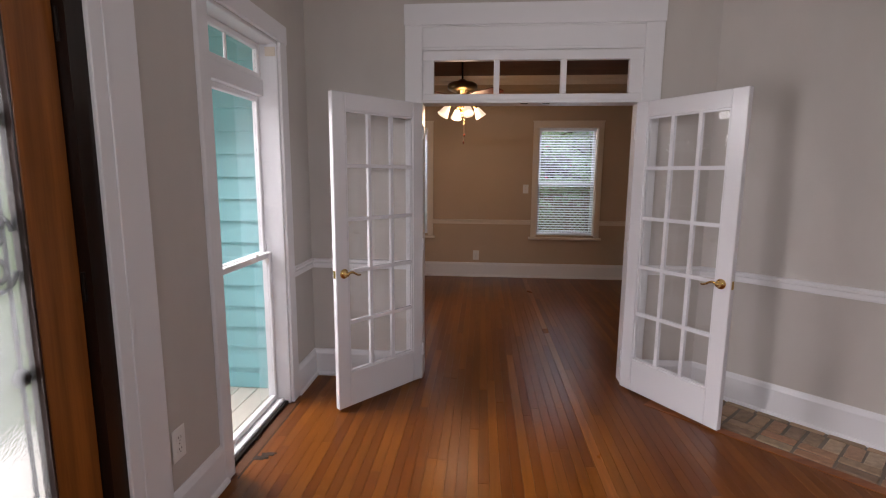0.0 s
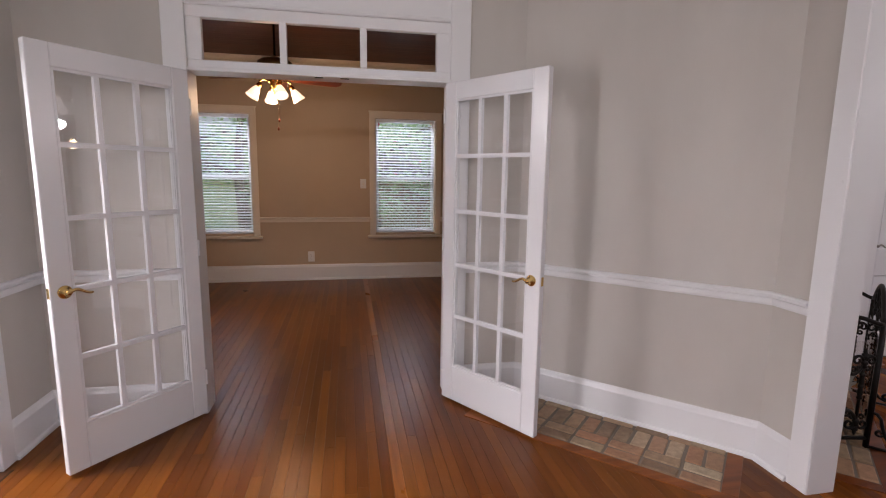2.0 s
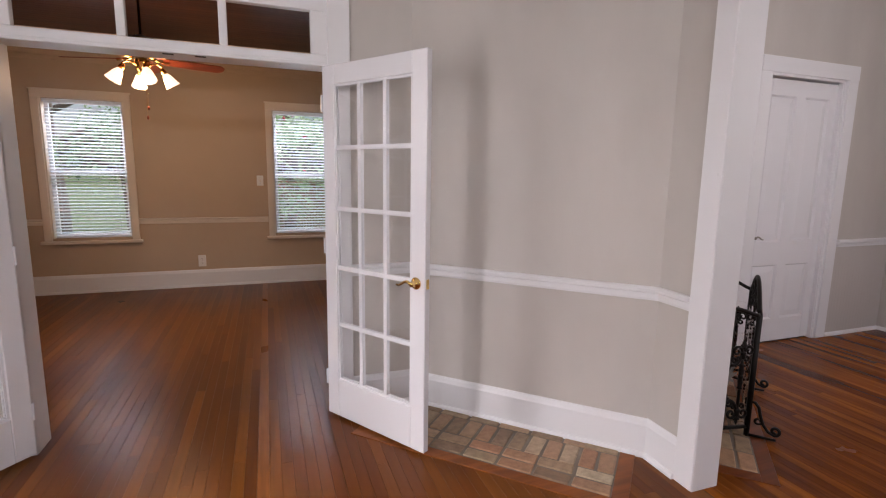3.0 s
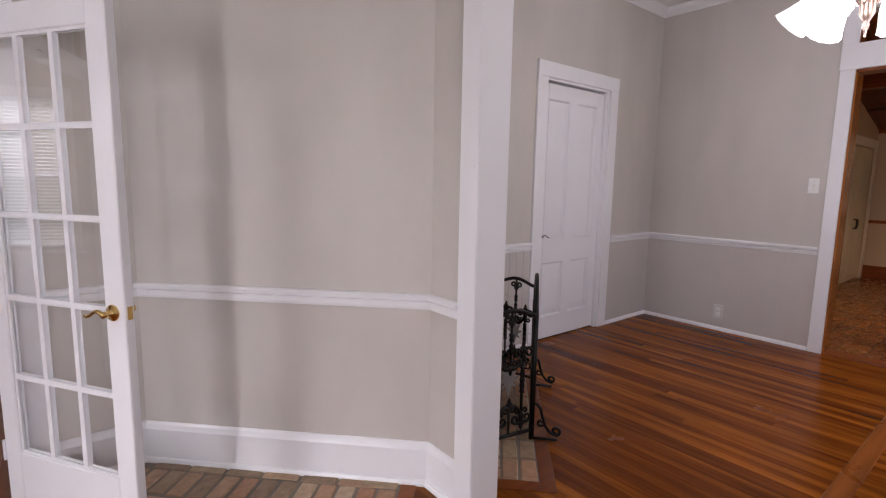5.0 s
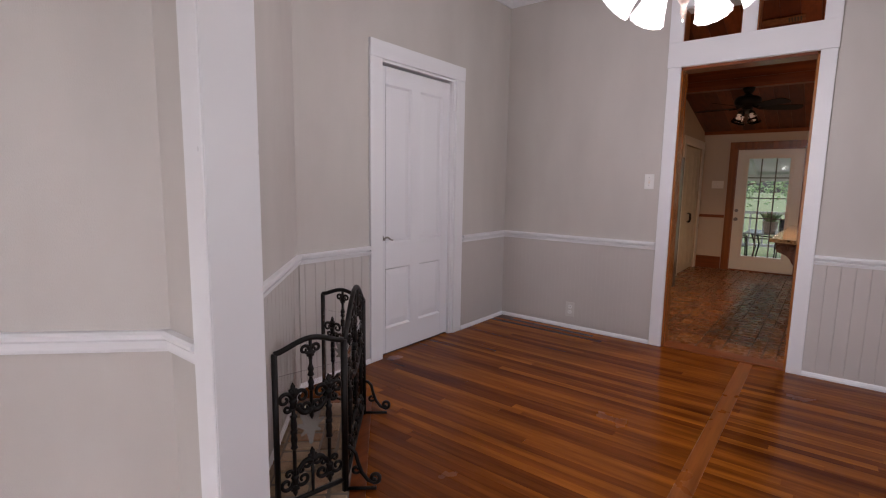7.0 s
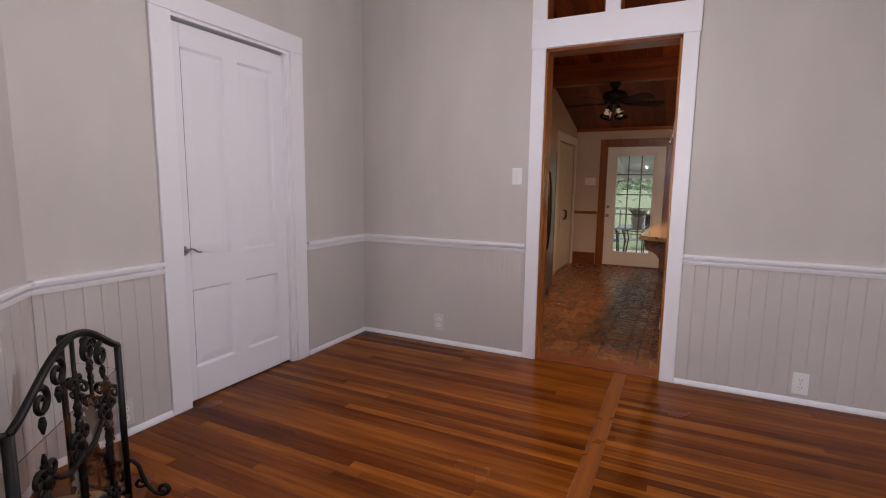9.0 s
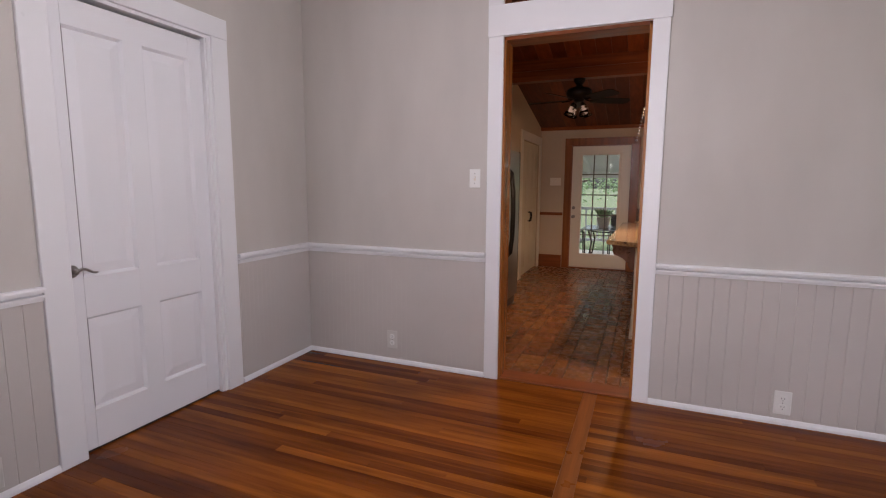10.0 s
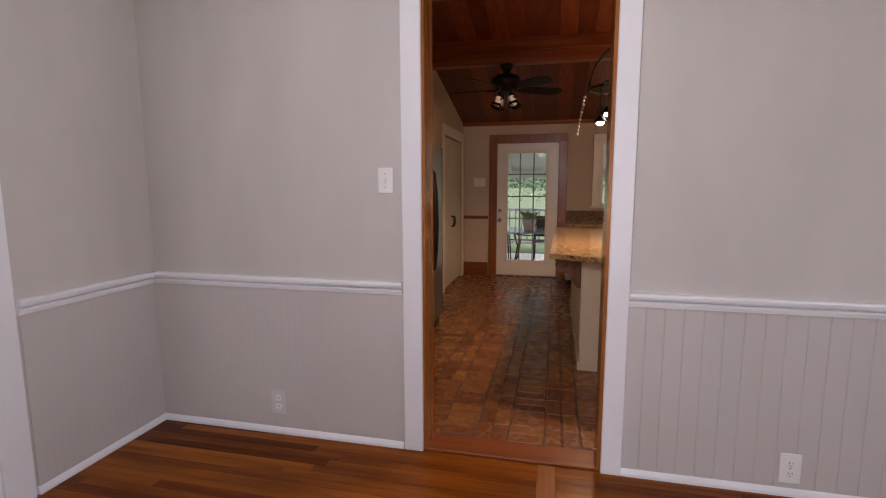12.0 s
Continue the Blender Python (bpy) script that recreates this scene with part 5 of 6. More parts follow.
def back_door():
    ob = thing("back_door", Matrix(), "closed white back door with fifteen-light glass", "door")
    y0, y1, z0, z1, x = 2.4, 3.325, 0.02, 2.068, KX + 0.03
    g0, g1, b0, b1 = 2.56, 3.18, 0.24, 1.94
    for a, b, c, d in ((y0, g0, z0, z1), (g1, y1, z0, z1), (g0, g1, z0, b0), (g0, g1, b1, z1)):
        part("door_slab", box_bm(x - 0.022, x + 0.022, a, b, c, d), M_CREAMDOOR, ob)
    for a, b, c, d in ((g0 - 0.03, g0 + 0.02, b0 - 0.03, b1 + 0.03), (g1 - 0.02, g1 + 0.03, b0 - 0.03, b1 + 0.03), (g0 + 0.02, g1 - 0.02, b0 - 0.03, b0 + 0.02), (g0 + 0.02, g1 - 0.02, b1 - 0.02, b1 + 0.03)):
        part("light_frame", box_bm(x - 0.034, x + 0.03, a, b, c, d, 0.004), M_CREAM, ob)
    for i in (1, 2):
        yy = g0 + (g1 - g0) * i / 3
        part("muntin", box_bm(x - 0.01, x + 0.01, yy - 0.009, yy + 0.009, b0, b1), M_GRID_BACKLIT, ob)
    for j in (1, 2, 3, 4):
        zz = b0 + (b1 - b0) * j / 5
        part("muntin", box_bm(x - 0.0095, x + 0.0095, g0, g1, zz - 0.009, zz + 0.009), M_GRID_BACKLIT, ob)
    part("pane", box_bm(x - 0.002, x + 0.002, g0, g1, b0, b1), M_GLASS, ob).visible_shadow = False
    t = Matrix.Rotation(radians(-90), 3, "Y")
    part("door_knob", lathe_bm([(0.03, 0), (0.03, 0.006), (0.012, 0.012), (0.012, 0.035), (0.026, 0.045), (0.03, 0.06), (0.02, 0.072), (0.004, 0.075)], 18, (x - 0.022, 3.28, 0.89), t), M_NICKEL, ob, "round nickel door knob", True)
    part("deadbolt", lathe_bm([(0.028, 0), (0.028, 0.012), (0.018, 0.02), (0.004, 0.022)], 18, (x - 0.022, 3.28, 1.04), t), M_NICKEL, ob, "", True)
    fr = thing("door_5", Matrix(), "stained back door jamb and sill", "door frame", "", "structure")
    for a, b in ((2.385, 2.4), (3.325, 3.335)):
        part("jamb", box_bm(KX - 0.002, KX + 0.16, a, b, 0, 2.085), M_STAIN, fr)
    part("jamb_head", box_bm(KX - 0.002, KX + 0.16, 2.4, 3.325, 2.07, 2.085), M_STAIN_Y, fr)
    part("door_sill", box_bm(KX - 0.01, KX + 0.16, 2.4, 3.325, 0, 0.018), M_STAIN_Y, fr)


# Cream muntins coloured dark brown, to stand out as a silhouette against daylight.
M_GRID_BACKLIT = painted("backlit_grid_shade", (0.16, 0.13, 0.11), 0.5, 0.2, 0.05)
M_CREAMDOOR = painted("ivory_door_paint", (0.74, 0.68, 0.58), 0.3, 0.06, 0.04)
back_door()

# kitchen window by the counter
kw = thing("window_4", Matrix(), "white cased kitchen window over the counter", "window", "", "structure")
for a, b in ((0.85, 0.955), (1.775, 1.9)):
    part("casing", box_bm(KX - 0.022, KX, a, b, 1.1, 2.06, 0.003), M_CREAMDOOR, kw)
part("casing_head", box_bm(KX - 0.024, KX, 0.85, 1.9, 2.06, 2.18, 0.003), M_CREAMDOOR, kw)
part("window_sill", box_bm(KX - 0.05, KX + 0.1, 0.82, 1.93, 1.085, 1.12, 0.005), M_CREAMDOOR, kw)
for a, b in ((0.95, 0.99), (1.74, 1.78)):
    part("stile", box_bm(KX + 0.08, KX + 0.12, a, b, 1.12, 2.06), M_WHITE, kw)
for a, b in ((1.12, 1.16), (2.02, 2.06)):
    part("rail", box_bm(KX + 0.081, KX + 0.119, 0.99, 1.74, a, b), M_WHITE, kw)
part("pane", box_bm(KX + 0.1, KX + 0.103, 0.99, 1.74, 1.16, 2.02), M_GLASS, kw).visible_shadow = False

# pantry doors in the north wall
pantry = thing("pantry_door", Matrix(), "cream double pantry doors with black iron pulls", "door")
for a, b in ((10.91, 11.5), (11.51, 12.11)):
    leaf = part("door_leaf", box_bm(a, b, KY + 0.02, KY + 0.055, 0.012, 2.08, 0.003), M_CABINET, pantry)
    for p, q in ((0.12, 0.9), (1.02, 1.96)):
        for u, v in ((a + 0.07, (a + b) / 2 - 0.03), ((a + b) / 2 + 0.03, b - 0.07)):
            part("raised_panel", box_bm(u, v, KY + 0.012, KY + 0.021, p, q, 0.006), M_CABINET, leaf)
for x in (11.46, 11.55):
    part("pull", tube_bm([(x, KY + 0.02, 0.99), (x, KY - 0.02, 0.98), (x, KY - 0.025, 0.9), (x, KY - 0.012, 0.84), (x, KY + 0.02, 0.85)], 0.009, 8), M_IRON, pantry, "black iron pull", True)
casing("trim_pantry", "x", -1, KY, 10.9, 12.12, 2.09, 0.13, M_CREAMDOOR, None, 0.02, 0.0, "cream painted pantry casing")


def fridge():
    ob = thing("refrigerator", pose(8.53, 3.55, 0), "stainless steel refrigerator with black curved handles", "refrigerator")
    part("cabinet", box_bm(0, 0.91, 0.06, 0.68, 0.02, 1.79, 0.006), M_BLACK, ob)
    for a, b in ((0.0, 0.4), (0.41, 0.91)):
        door = part("door", box_bm(a, b, 0.0, 0.058, 0.1, 1.8, 0.012, 2), M_STEEL, ob, "brushed stainless door")
        x = 0.355 if a == 0 else 0.455
        pts = [(x, 0.0, 0.62), (x, -0.035, 0.66), (x, -0.055, 0.85), (x, -0.06, 1.1), (x, -0.055, 1.35), (x, -0.035, 1.54), (x, 0.0, 1.58)]
        part("handle", tube_bm(pts, 0.014, 10), M_BLACK, door, "black bowed handle", True)
    part("kick_plate", box_bm(0.01, 0.9, 0.03, 0.06, 0.0, 0.1), M_BLACK, ob)
    part("door_trim", box_bm(0.905, 0.912, -0.002, 0.06, 0.1, 1.8), M_BLACK, ob)


fridge()
structure("wall_alcove", wall_bm("x", 8.45, 9.6, 4.25, 4.3, 0, 2.0), M_TAN)
for n, (a, b) in enumerate(((8.44, 8.5), (9.52, 9.58))):
    structure("wall_alcove_side_" + "ab"[n], box_bm(a, b, KY + 0.15, 4.3, 0, 2.0), M_TAN)
structure("ceiling_alcove", box_bm(8.44, 9.58, KY + 0.15, 4.3, 1.95, 2.0), M_TAN)
structure("wall_pantry_back", box_bm(10.8, 12.2, KY + 0.2, KY + 0.25, 0, 2.2), M_UNDER)


def corbel(m):
    ob = thing("corbel", m, "carved wooden scroll corbel under the counter", "corbel", "counter corbels")
    prof = [(0, 0.0), (0.2, 0.0), (0.205, -0.03), (0.19, -0.05), (0.2, -0.075), (0.185, -0.11), (0.14, -0.125), (0.1, -0.14), (0.07, -0.17), (0.055, -0.21), (0.03, -0.245), (0, -0.25)]
    bm = bmesh.new()
    lo = [bm.verts.new((-0.035, y, z)) for y, z in prof]
    hi = [bm.verts.new((0.035, y, z)) for y, z in prof]
    bm.faces.new(lo)
    bm.faces.new(hi[::-1])
    for i in range(len(prof)):
        j = (i + 1) % len(prof)
        bm.faces.new((lo[i], lo[j], hi[j], hi[i]))
    soften(bm, 0.004)
    part("bracket", bm, M_CORBEL, ob)
    for s in (-1, 1):
        pts = []
        for i in range(26):
            a = i / 25 * math.tau * 1.7
            r = 0.055 * (1 - 0.75 * i / 25)
            pts.append((s * 0.036, 0.135 + r * math.cos(a), -0.065 + r * math.sin(a)))
        part("carved_scroll", tube_bm(pts, 0.008, 8), M_CORBEL, ob, "", True)
        for k in range(4):
            part("carved_leaf", tube_bm([(s * 0.036, 0.03 + 0.01 * k, -0.03 - k * 0.05), (s * 0.04, 0.06, -0.05 - k * 0.045), (s * 0.036, 0.085 - 0.012 * k, -0.045 - k * 0.045)], [0.004, 0.009, 0.003], 8), M_CORBEL, ob, "", True)


pen = thing("peninsula", Matrix(), "cream painted kitchen peninsula base", "cabinet")
part("end_panel", box_bm(8.39, 8.41, 1.2, 2.21, 0.0, 0.875, 0.002), M_CABINET, pen)
part("side_panel", box_bm(8.41, 10.6, 2.2, 2.215, 0.0, 0.875, 0.002), M_CABINET, pen)
part("body", box_bm(8.41, 10.6, 1.3, 2.2, 0.02, 0.87), M_CABINET, pen)
part("base_shoe", box_bm(8.385, 10.6, 2.215, 2.227, 0.0, 0.07, 0.002), M_CABINET, pen)
part("end_shoe", box_bm(8.378, 8.39, 1.2, 2.227, 0.0, 0.03, 0.003), M_CABINET, pen)
part("top_trim", box_bm(8.375, 10.62, 1.2, 2.23, 0.855, 0.884, 0.004), M_CORBEL, pen)
top_bm = prism_bm([(8.1, 1.2), (8.1, 2.03), (8.3, 2.46), (10.7, 2.42), (10.7, 1.2)], 0.885, 0.922)
soften(top_bm, 0.006, 2)
tagged(new("countertop", finish("countertop", top_bm, M_GRANITE)), "gold speckled polished granite peninsula top", "countertop")
for x in (8.5, 9.6):
    corbel(pose(x, 2.215, 0.884))

base = thing("base_cabinet", Matrix(), "cream base cabinet along the back wall", "cabinet")
part("body", box_bm(11.66, KX - 0.002, 0.0, 2.26, 0.09, 0.85, 0.003), M_CABINET, base)
part("kick_plate", box_bm(11.72, KX - 0.01, 0.02, 2.24, 0.0, 0.09), M_BLACK, base)
for a, b in ((0.05, 0.55), (0.6, 1.1), (1.15, 1.65), (1.7, 2.22)):
    part("door", box_bm(11.642, 11.66, a, b, 0.12, 0.83, 0.004), M_CABINET, base)
bm = box_bm(11.62, KX - 0.003, -0.02, 2.28, 0.852, 0.888, 0.006, 2)
tagged(new("countertop", finish("countertop", bm, M_GRANITE)), "speckled granite worktop by the back wall", "countertop")
tagged(new("backsplash", finish("backsplash", box_bm(KX - 0.024, KX - 0.002, -0.02, 2.275, 0.889, 1.05, 0.003), M_GRANITE_D)), "dark speckled granite backsplash behind worktop", "backsplash")


# hanging pot rack with lit lamps over the peninsula
def pot_rack():
    ob = thing("pot_rack", pose(8.95, 1.72, 0), "black iron hanging pot rack with small lit lamps", "pot rack")
    R = 0.46
    ring = [(0.3 * math.cos(a), R * math.sin(a), 2.22) for a in [k * math.tau / 36 for k in range(36)]]
    part("ring", tube_bm(ring, 0.012, 8, True), M_IRON, ob, "", True)
    part("band", box_bm(-0.3, 0.3, R - 0.14, R - 0.1, 2.215, 2.235), M_IRON, ob)
    for s in (-1, 1):
        for x in (-0.12, 0.0, 0.12):
            pts = [(x * (1 - f), s * R * math.cos(f * math.pi / 2), 2.22 + 0.42 * math.sin(f * math.pi / 2)) for f in [i / 10 for i in range(11)]]
            part("rib", tube_bm(pts, 0.006, 8), M_IRON, ob, "", True)
    top = 2.385 + 0.2367 * (KX - 8.95)
    for y in (-0.1, 0.1):
        part("chain", tube_bm([(0, y, 2.62), (0, y * 0.6, top)], 0.006, 6), M_IRON, ob)
    part("canopy", lathe_bm([(0.07, 0.03), (0.07, -0.03), (0.05, -0.05), (0.01, -0.055)], 18, (0, 0.12, top - 0.03)), M_IRON, ob, "", True)
    bm = bmesh.new()
    for k in range(11):
        f = k / 10
        r = 0.013 - 0.003 * (k % 2)
        add_lathe(bm, [(0.001, -r), (r * 0.7, -r * 0.7), (r, 0), (r * 0.7, r * 0.7), (0.001, r)], 8, (0.0, R + 0.03 + 0.055 * f, 2.16 - 0.3 * f))
    part("glass_beads", bm, M_GLASSBEAD, ob, "string of clear glass beads", True)
    for k, (y, z) in enumerate(((0.3, 2.02), (0.36, 1.95), (0.1, 1.98), (-0.2, 1.98))):
        lamp = part("lamp_stem", tube_bm([(0.0, y, 2.22), (0.0, y, z + 0.06)], 0.005, 6), M_IRON, ob)
        part("lamp_shade", lathe_bm([(0.012, 0.06), (0.03, 0.045), (0.06, 0.01), (0.066, 0.0), (0.056, 0.008), (0.028, 0.04)], 18, (0, y, z), None, False), M_BRONZE, lamp, "", True)
        part("bulb", lathe_bm([(0.01, 0.03), (0.026, 0.012), (0.034, -0.004), (0.02, -0.02), (0.004, -0.024)], 14, (0, y, z)), M_BULB_K, lamp, "lit bulb", True)
    for k in range(5):
        y = -0.3 + k * 0.15
        part("hook", tube_bm([(0.25, y, 2.22), (0.25, y, 2.12), (0.25, y + 0.02, 2.09), (0.25, y + 0.04, 2.11)], 0.004, 6), M_IRON, ob)


M_GLASSBEAD = mat("clear_glass_bead", (0.75, 0.7, 0.65), 0.08, 0.6)[0]
pot_rack()
down = bpy.data.lights.new("pot_rack_bulbs", "SPOT")
down.energy, down.color, down.shadow_soft_size, down.spot_size, down.spot_blend = 60, (1.0, 0.66, 0.36), 0.05, radians(165), 0.35
new("pot_rack_bulbs", down).matrix_world = look((8.95, 2.05, 1.9), (8.95, 2.15, 0))
bulb("pot_rack_glow", (8.95, 1.75, 2.0), 20, (1.0, 0.66, 0.36), 0.1)


# ---- outside ----
structure("ground", box_bm(-400, 400, -400, 400, -0.75, -0.6), M_GROUND)
porch = structure("floor_porch", box_bm(-2.4, WX - 0.16, 0.4, FW - 0.02, -0.6, -0.16), M_UNDER)
for k in range(10):
    x = -2.36 + k * 0.145
    part("deck_board", box_bm(x, x + 0.14, 0.4, FW - 0.03, -0.16, -0.125, 0.003), M_PORCH, porch)
siding = thing("wall_siding", Matrix(), "teal painted lap siding wall of the porch", "siding", "", "structure")
for k in range(20):
    z = -0.12 + k * 0.165
    bm = bmesh.new()
    prof = [(4.672, z), (4.638, z), (4.638, z + 0.006), (4.658, z + 0.165), (4.672, z + 0.165)]
    ends = [[bm.verts.new((x, y, zz)) for y, zz in prof] for x in (-2.35, -0.99)]
    for i in range(5):
        bm.faces.new((ends[0][i], ends[0][(i + 1) % 5], ends[1][(i + 1) % 5], ends[1][i]))
    bm.faces.new(ends[0])
    bm.faces.new(ends[1][::-1])
    part("siding_board", bm, M_TEAL, siding)
part("corner_board", box_bm(-0.99, -0.9, 4.605, 4.672, -0.12, 3.2, 0.003), M_PORCHWHITE, siding)
structure("roof_porch", box_bm(-2.6, -0.7, 0.2, FW, 3.2, 3.3), M_PORCHWHITE)


def tree(m, height, spread, leaves, seed, label, material=None, trunk_r=0.14, blossoms=0):
    """A tapered trunk, limbs and a crown of many small leaf blades with gaps."""
    material = material or M_LEAF
    rnd = random.Random(seed)
    ob = thing("tree", m, label, "tree", "garden trees")
    bm = bmesh.new()
    pts = [(0.06 * math.sin(i * 1.3), 0.05 * math.cos(i * 1.7), i / 7 * height * 0.75) for i in range(8)]
    add_tube(bm, pts, [trunk_r * (1 - 0.11 * i) for i in range(8)], 9)
    tips = []
    for k in range(13):
        h = height * rnd.uniform(0.22, 0.72)
        a = rnd.random() * math.tau
        l = spread * rnd.uniform(0.5, 1.0)
        limb = [(l * f * math.cos(a + 0.3 * f), l * f * math.sin(a + 0.3 * f), h + l * (0.55 * f - 0.15 * f * f) + 0.06 * math.sin(5 * f)) for f in [i / 5 for i in range(6)]]
        add_tube(bm, limb, [trunk_r * 0.35 * (1 - 0.8 * i / 5) for i in range(6)], 6)
        tips += [Vector(p) for p in limb[2:]]
    part("trunk", bm, M_BARK, ob, "", True)
    verts, faces = [], []

    def scatter(count, size, vs, fs):
        for _ in range(count):
            c = rnd.choice(tips) + Vector((rnd.gauss(0, 0.28), rnd.gauss(0, 0.28), rnd.gauss(0, 0.24))) * spread * 0.42
            q = Euler((rnd.uniform(-0.9, 0.9), rnd.uniform(-0.9, 0.9), rnd.random() * math.tau)).to_matrix()
            s = size * rnd.uniform(0.6, 1.3)
            n = len(vs)
            for p in ((0, -s, 0), (s * 0.45, 0, s * 0.1), (0, s, -s * 0.08), (-s * 0.45, 0, s * 0.1)):
                vs.append(c + q @ Vector(p))
            fs.append((n, n + 1, n + 2, n + 3))
    scatter(leaves, 0.075, verts, faces)
    me = bpy.data.meshes.new("crown")
    me.from_pydata(verts, [], faces)
    me.materials.append(material)
    crown = new("crown", me)
    crown.parent = ob
    if blossoms:
        v2, f2 = [], []
        scatter(blossoms, 0.06, v2, f2)
        me = bpy.data.meshes.new("blossom")
        me.from_pydata(v2, [], f2)
        me.materials.append(M_FLOWER)
        new("blossom", me).parent = ob
    return ob


tree(pose(-1.6, 14.5, -0.6), 5.5, 2.2, 2400, 1, "leafy green tree with grey trunk behind the parlour", None, 0.2)
tree(pose(0.9, 13.6, -0.6), 3.6, 1.6, 3000, 2, "flowering shrub tree with pink blossoms outside the window", M_LEAF_HAZE, 0.06, 60)
tree(pose(3.4, 14.8, -0.6), 4.2, 1.8, 3200, 3, "flowering shrub tree with pink blossoms beside the fence", M_LEAF_HAZE, 0.06, 50)
tree(pose(-4.5, 19, -0.6), 8, 3.5, 4500, 4, "broad green tree across the lawn", None, 0.28)
tree(pose(2.0, 21, -0.6), 8, 3.6, 4500, 5, "broad green tree behind the garden fence", None, 0.28)
tree(pose(7.5, 19, -0.6), 8, 3.6, 4000, 6, "broad green tree at the garden edge", None, 0.28)
tree(pose(21, 2.2, -0.6), 6.5, 3.2, 5200, 7, "bright green tree beyond the back porch", M_LEAF_HAZE, 0.2)
tree(pose(20, 5.2, -0.6), 6.0, 3.0, 4600, 8, "bright green tree beyond the back porch rail", M_LEAF_HAZE, 0.2)
tree(pose(22, -1.2, -0.6), 6.0, 3.2, 4600, 9, "bright green tree seen past the kitchen window", M_LEAF_HAZE, 0.2)
tree(pose(27, 7.5, -0.6), 8.0, 4.0, 4600, 10, "tall green tree at the back of the yard", None, 0.25)
tree(pose(-14, 9, -0.6), 7.5, 3.5, 3600, 12, "green tree across the front lawn", None, 0.25)
tree(pose(-16, 3, -0.6), 7.5, 3.5, 3600, 13, "green tree across the front yard", None, 0.25)

fence = thing("garden_fence", pose(1.6, 14.2, -0.6), "brown wooden lattice garden fence", "fence")
for x in (0, 1.2, 2.4):
    part("post", box_bm(x - 0.05, x + 0.05, -0.05, 0.05, 0, 1.9, 0.006), M_FENCE, fence)
for z in (0.1, 1.3, 1.75):
    part("rail", box_bm(0, 2.4, -0.02, 0.02, z, z + 0.08, 0.004), M_FENCE, fence)
for k in range(9):
    x = 0.06 + k * 0.26
    part("board", box_bm(x, x + 0.24, 0.02, 0.035, 1.3, 1.85, 0.003), M_FENCE, fence)
lath = []
for s in (-1, 1):
    bm = bmesh.new()
    add_box(bm, -0.014, 0.014, s * 0.006, s * 0.006 + 0.005, -0.85, 0.85)
    lath.append((s, finish("lath", bm, M_FENCE)))
for k in range(13):
    for s, data in lath:
        b = new("lath", data)
        b.parent, b.matrix_basis = fence, pose(0.35 + k * 0.14, 0, 0.72, 0, 45 * s, 0)

# back porch with its table, chairs and pot
DECK = -0.17
bp = structure("floor_back_porch", box_bm(KX + 0.16, 16.2, 0.0, 6.0, -0.6, DECK - 0.03), M_UNDER)
for k in range(42):
    y = 0.0 + k * 0.143
    part("deck_board", box_bm(KX + 0.16, 16.2, y, y + 0.138, DECK - 0.03, DECK, 0.003), M_PORCH, bp)
bm = box_bm(0, 4.3, -0.6, 6.6, 0.1, 0.14)
bm.transform(pose(KX + 0.16, 0, 2.5, 0, 12.5, 0))
roof = structure("roof_back_porch", bm, M_PORCHWHITE)
for k in range(9):
    y = -0.2 + k * 0.72
    bm = box_bm(0, 4.2, y, y + 0.05, -0.04, 0.1)
    bm.transform(pose(KX + 0.16, 0, 2.5, 0, 12.5, 0))
    part("rafter", bm, M_PORCHWHITE, roof)
part("header", box_bm(16.0, 16.1, -0.6, 6.6, 1.6, 1.75), M_PORCHWHITE, roof)
rail = thing("porch_railing", Matrix(), "white painted back porch railing", "railing")
for z in (0.08, 0.84):
    part("rail", box_bm(16.0, 16.09, 0.0, 6.0, z, z + 0.06, 0.005), M_PORCHWHITE, rail)
for k in range(44):
    y = 0.05 + k * 0.136
    part("baluster", box_bm(16.025, 16.06, y, y + 0.035, 0.14, 0.84), M_PORCHWHITE, rail)
for y in (0.0, 2.05, 4.4, 6.0):
    part("post", box_bm(15.99, 16.1, y - 0.05, y + 0.05, -0.07, 2.4, 0.006), M_PORCHWHITE, rail)

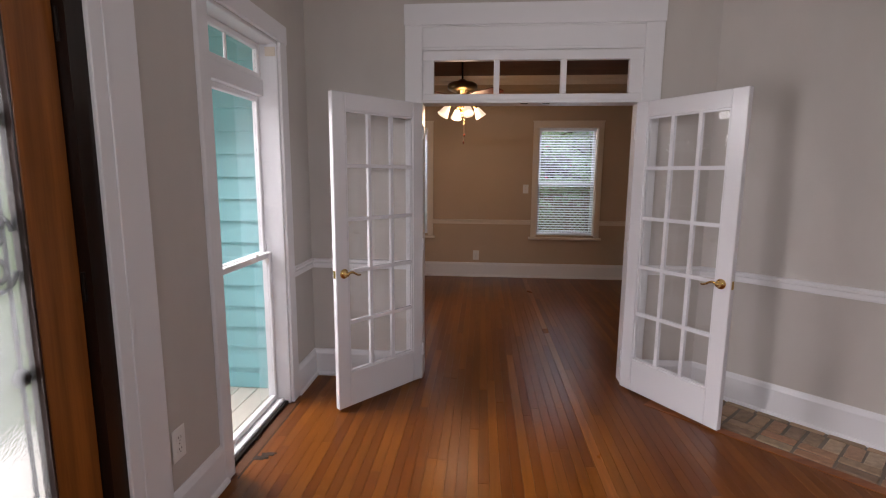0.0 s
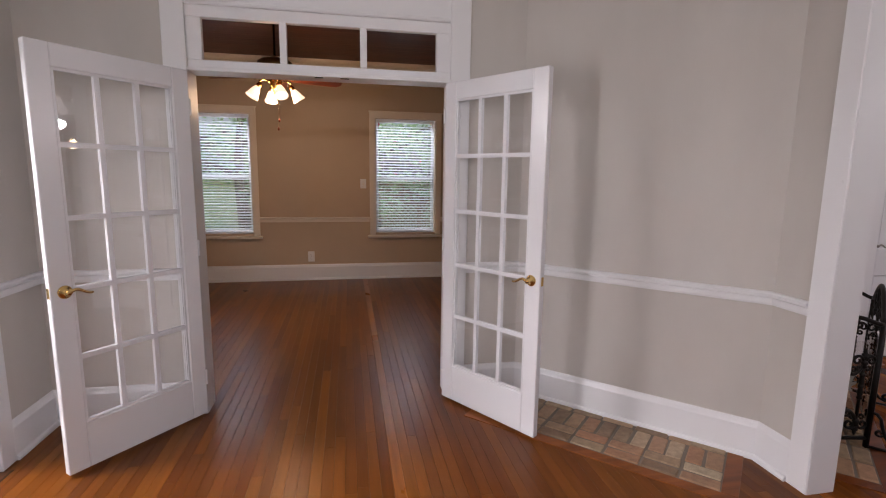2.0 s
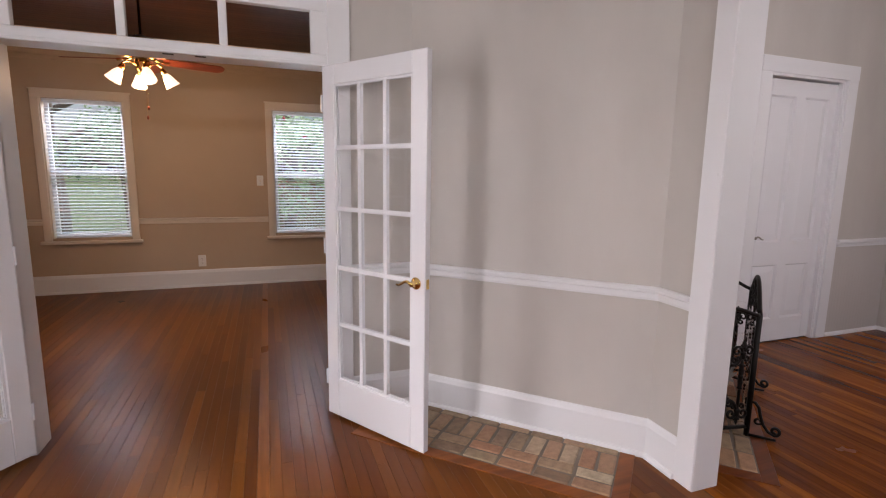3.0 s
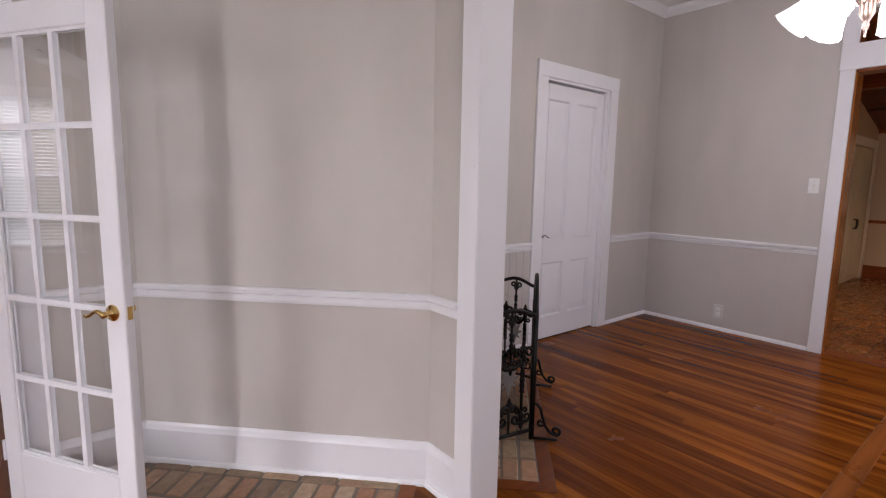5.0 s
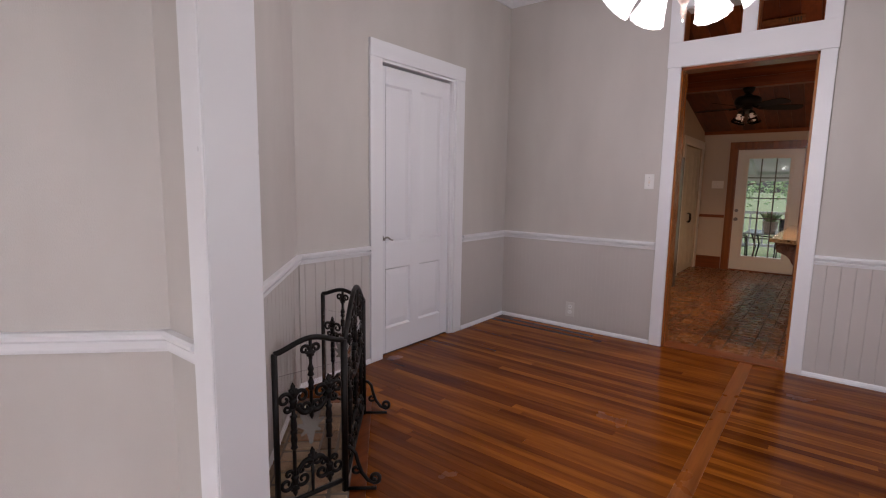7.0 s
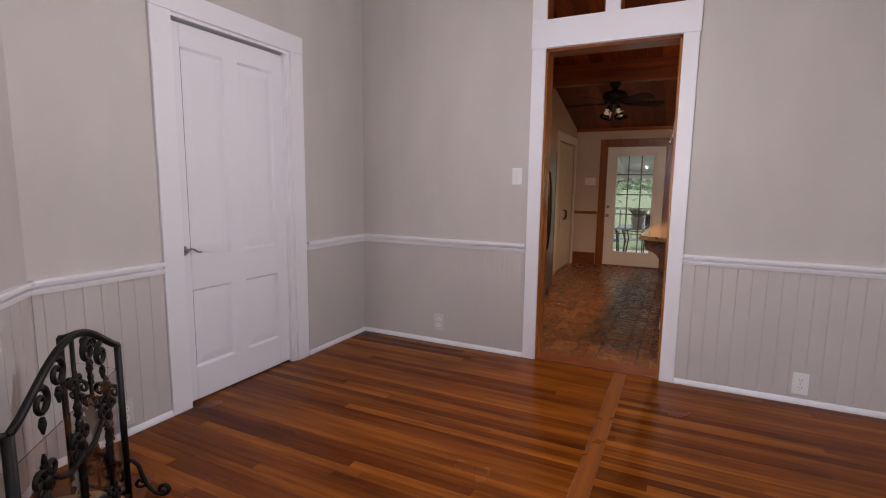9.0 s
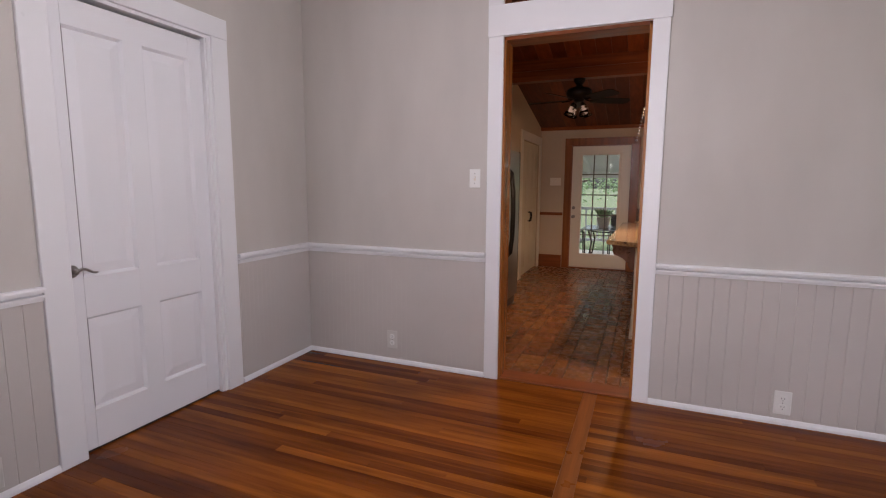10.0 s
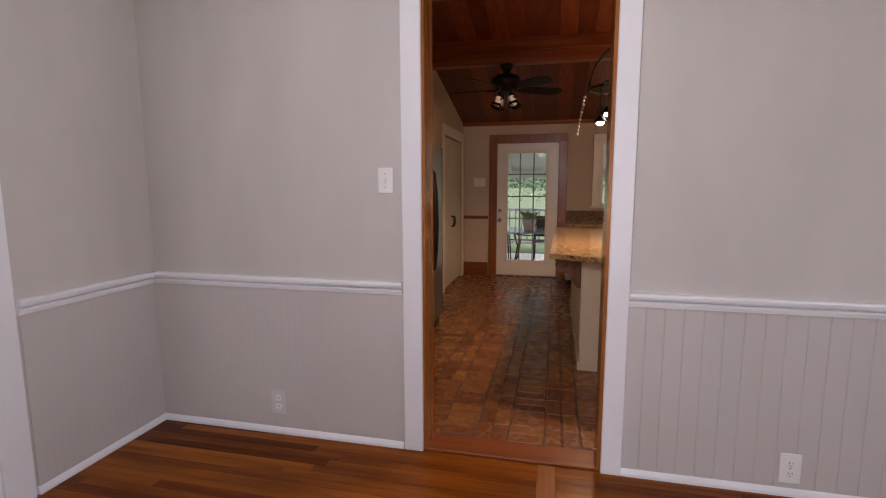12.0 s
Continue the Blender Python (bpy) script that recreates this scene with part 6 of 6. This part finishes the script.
table = thing("patio_table", pose(14.3, 2.78, DECK), "grey metal patio table with glass top", "table")
part("tabletop", box_bm(-0.55, 0.55, -0.55, 0.55, 0.7, 0.725, 0.01, 2), M_TABLETOP, table)
for x in (-0.45, 0.45):
    for y in (-0.45, 0.45):
        part("leg", tube_bm([(x * 0.9, y * 0.9, 0.7), (x * 0.75, y * 0.75, 0.45), (x * 0.85, y * 0.85, 0.15), (x, y, 0)], 0.016, 8), M_IRON, table, "", True)
part("apron", tube_bm([(0.42 * math.cos(a), 0.42 * math.sin(a), 0.66) for a in [k * math.tau / 24 for k in range(24)]], 0.012, 8, True), M_IRON, table, "", True)


def patio_chair(m):
    ob = thing("patio_chair", m, "dark metal patio chair with curved arms", "chair", "patio chairs")
    part("seat", box_bm(-0.24, 0.24, -0.23, 0.23, 0.42, 0.44, 0.008), M_BLACK, ob)
    part("backrest", box_bm(-0.22, 0.22, 0.21, 0.225, 0.5, 0.95, 0.006), M_BLACK, ob)
    for s in (-1, 1):
        part("leg", tube_bm([(s * 0.24, -0.23, 0.64), (s * 0.25, -0.25, 0.42), (s * 0.25, -0.27, 0.0)], 0.013, 8), M_IRON, ob, "", True)
        part("leg", tube_bm([(s * 0.23, 0.22, 0.98), (s * 0.24, 0.22, 0.42), (s * 0.25, 0.3, 0.0)], 0.013, 8), M_IRON, ob, "", True)
        part("arm", tube_bm([(s * 0.24, 0.22, 0.66), (s * 0.26, 0.0, 0.67), (s * 0.24, -0.23, 0.64)], 0.013, 8), M_IRON, ob, "", True)


patio_chair(pose(15.1, 2.6, DECK, 0, 0, -90))
patio_chair(pose(14.2, 3.55, DECK, 0, 0, 10))
pot = thing("potted_plant", pose(14.2, 2.92, DECK + 0.725), "pale clay pot with a small green plant", "plant")
part("pot", lathe_bm([(0.09, 0), (0.12, 0.12), (0.135, 0.2), (0.14, 0.22), (0.12, 0.22), (0.11, 0.18)], 20), M_POT, pot, "", True)
rnd = random.Random(5)
vs, fs = [], []
for _ in range(120):
    a, l = rnd.random() * math.tau, rnd.uniform(0.1, 0.26)
    c = Vector((0.06 * math.cos(a), 0.06 * math.sin(a), 0.2))
    tip = c + Vector((math.cos(a) * l * 0.6, math.sin(a) * l * 0.6, l * rnd.uniform(0.3, 1.0)))
    side = Vector((-math.sin(a), math.cos(a), 0)) * 0.02
    mid = (c + tip) / 2 + Vector((0, 0, 0.03))
    n = len(vs)
    vs += [c, mid + side, tip, mid - side]
    fs.append((n, n + 1, n + 2, n + 3))
me = bpy.data.meshes.new("foliage")
me.from_pydata(vs, [], fs)
me.materials.append(M_LEAF)
new("foliage", me).parent = pot
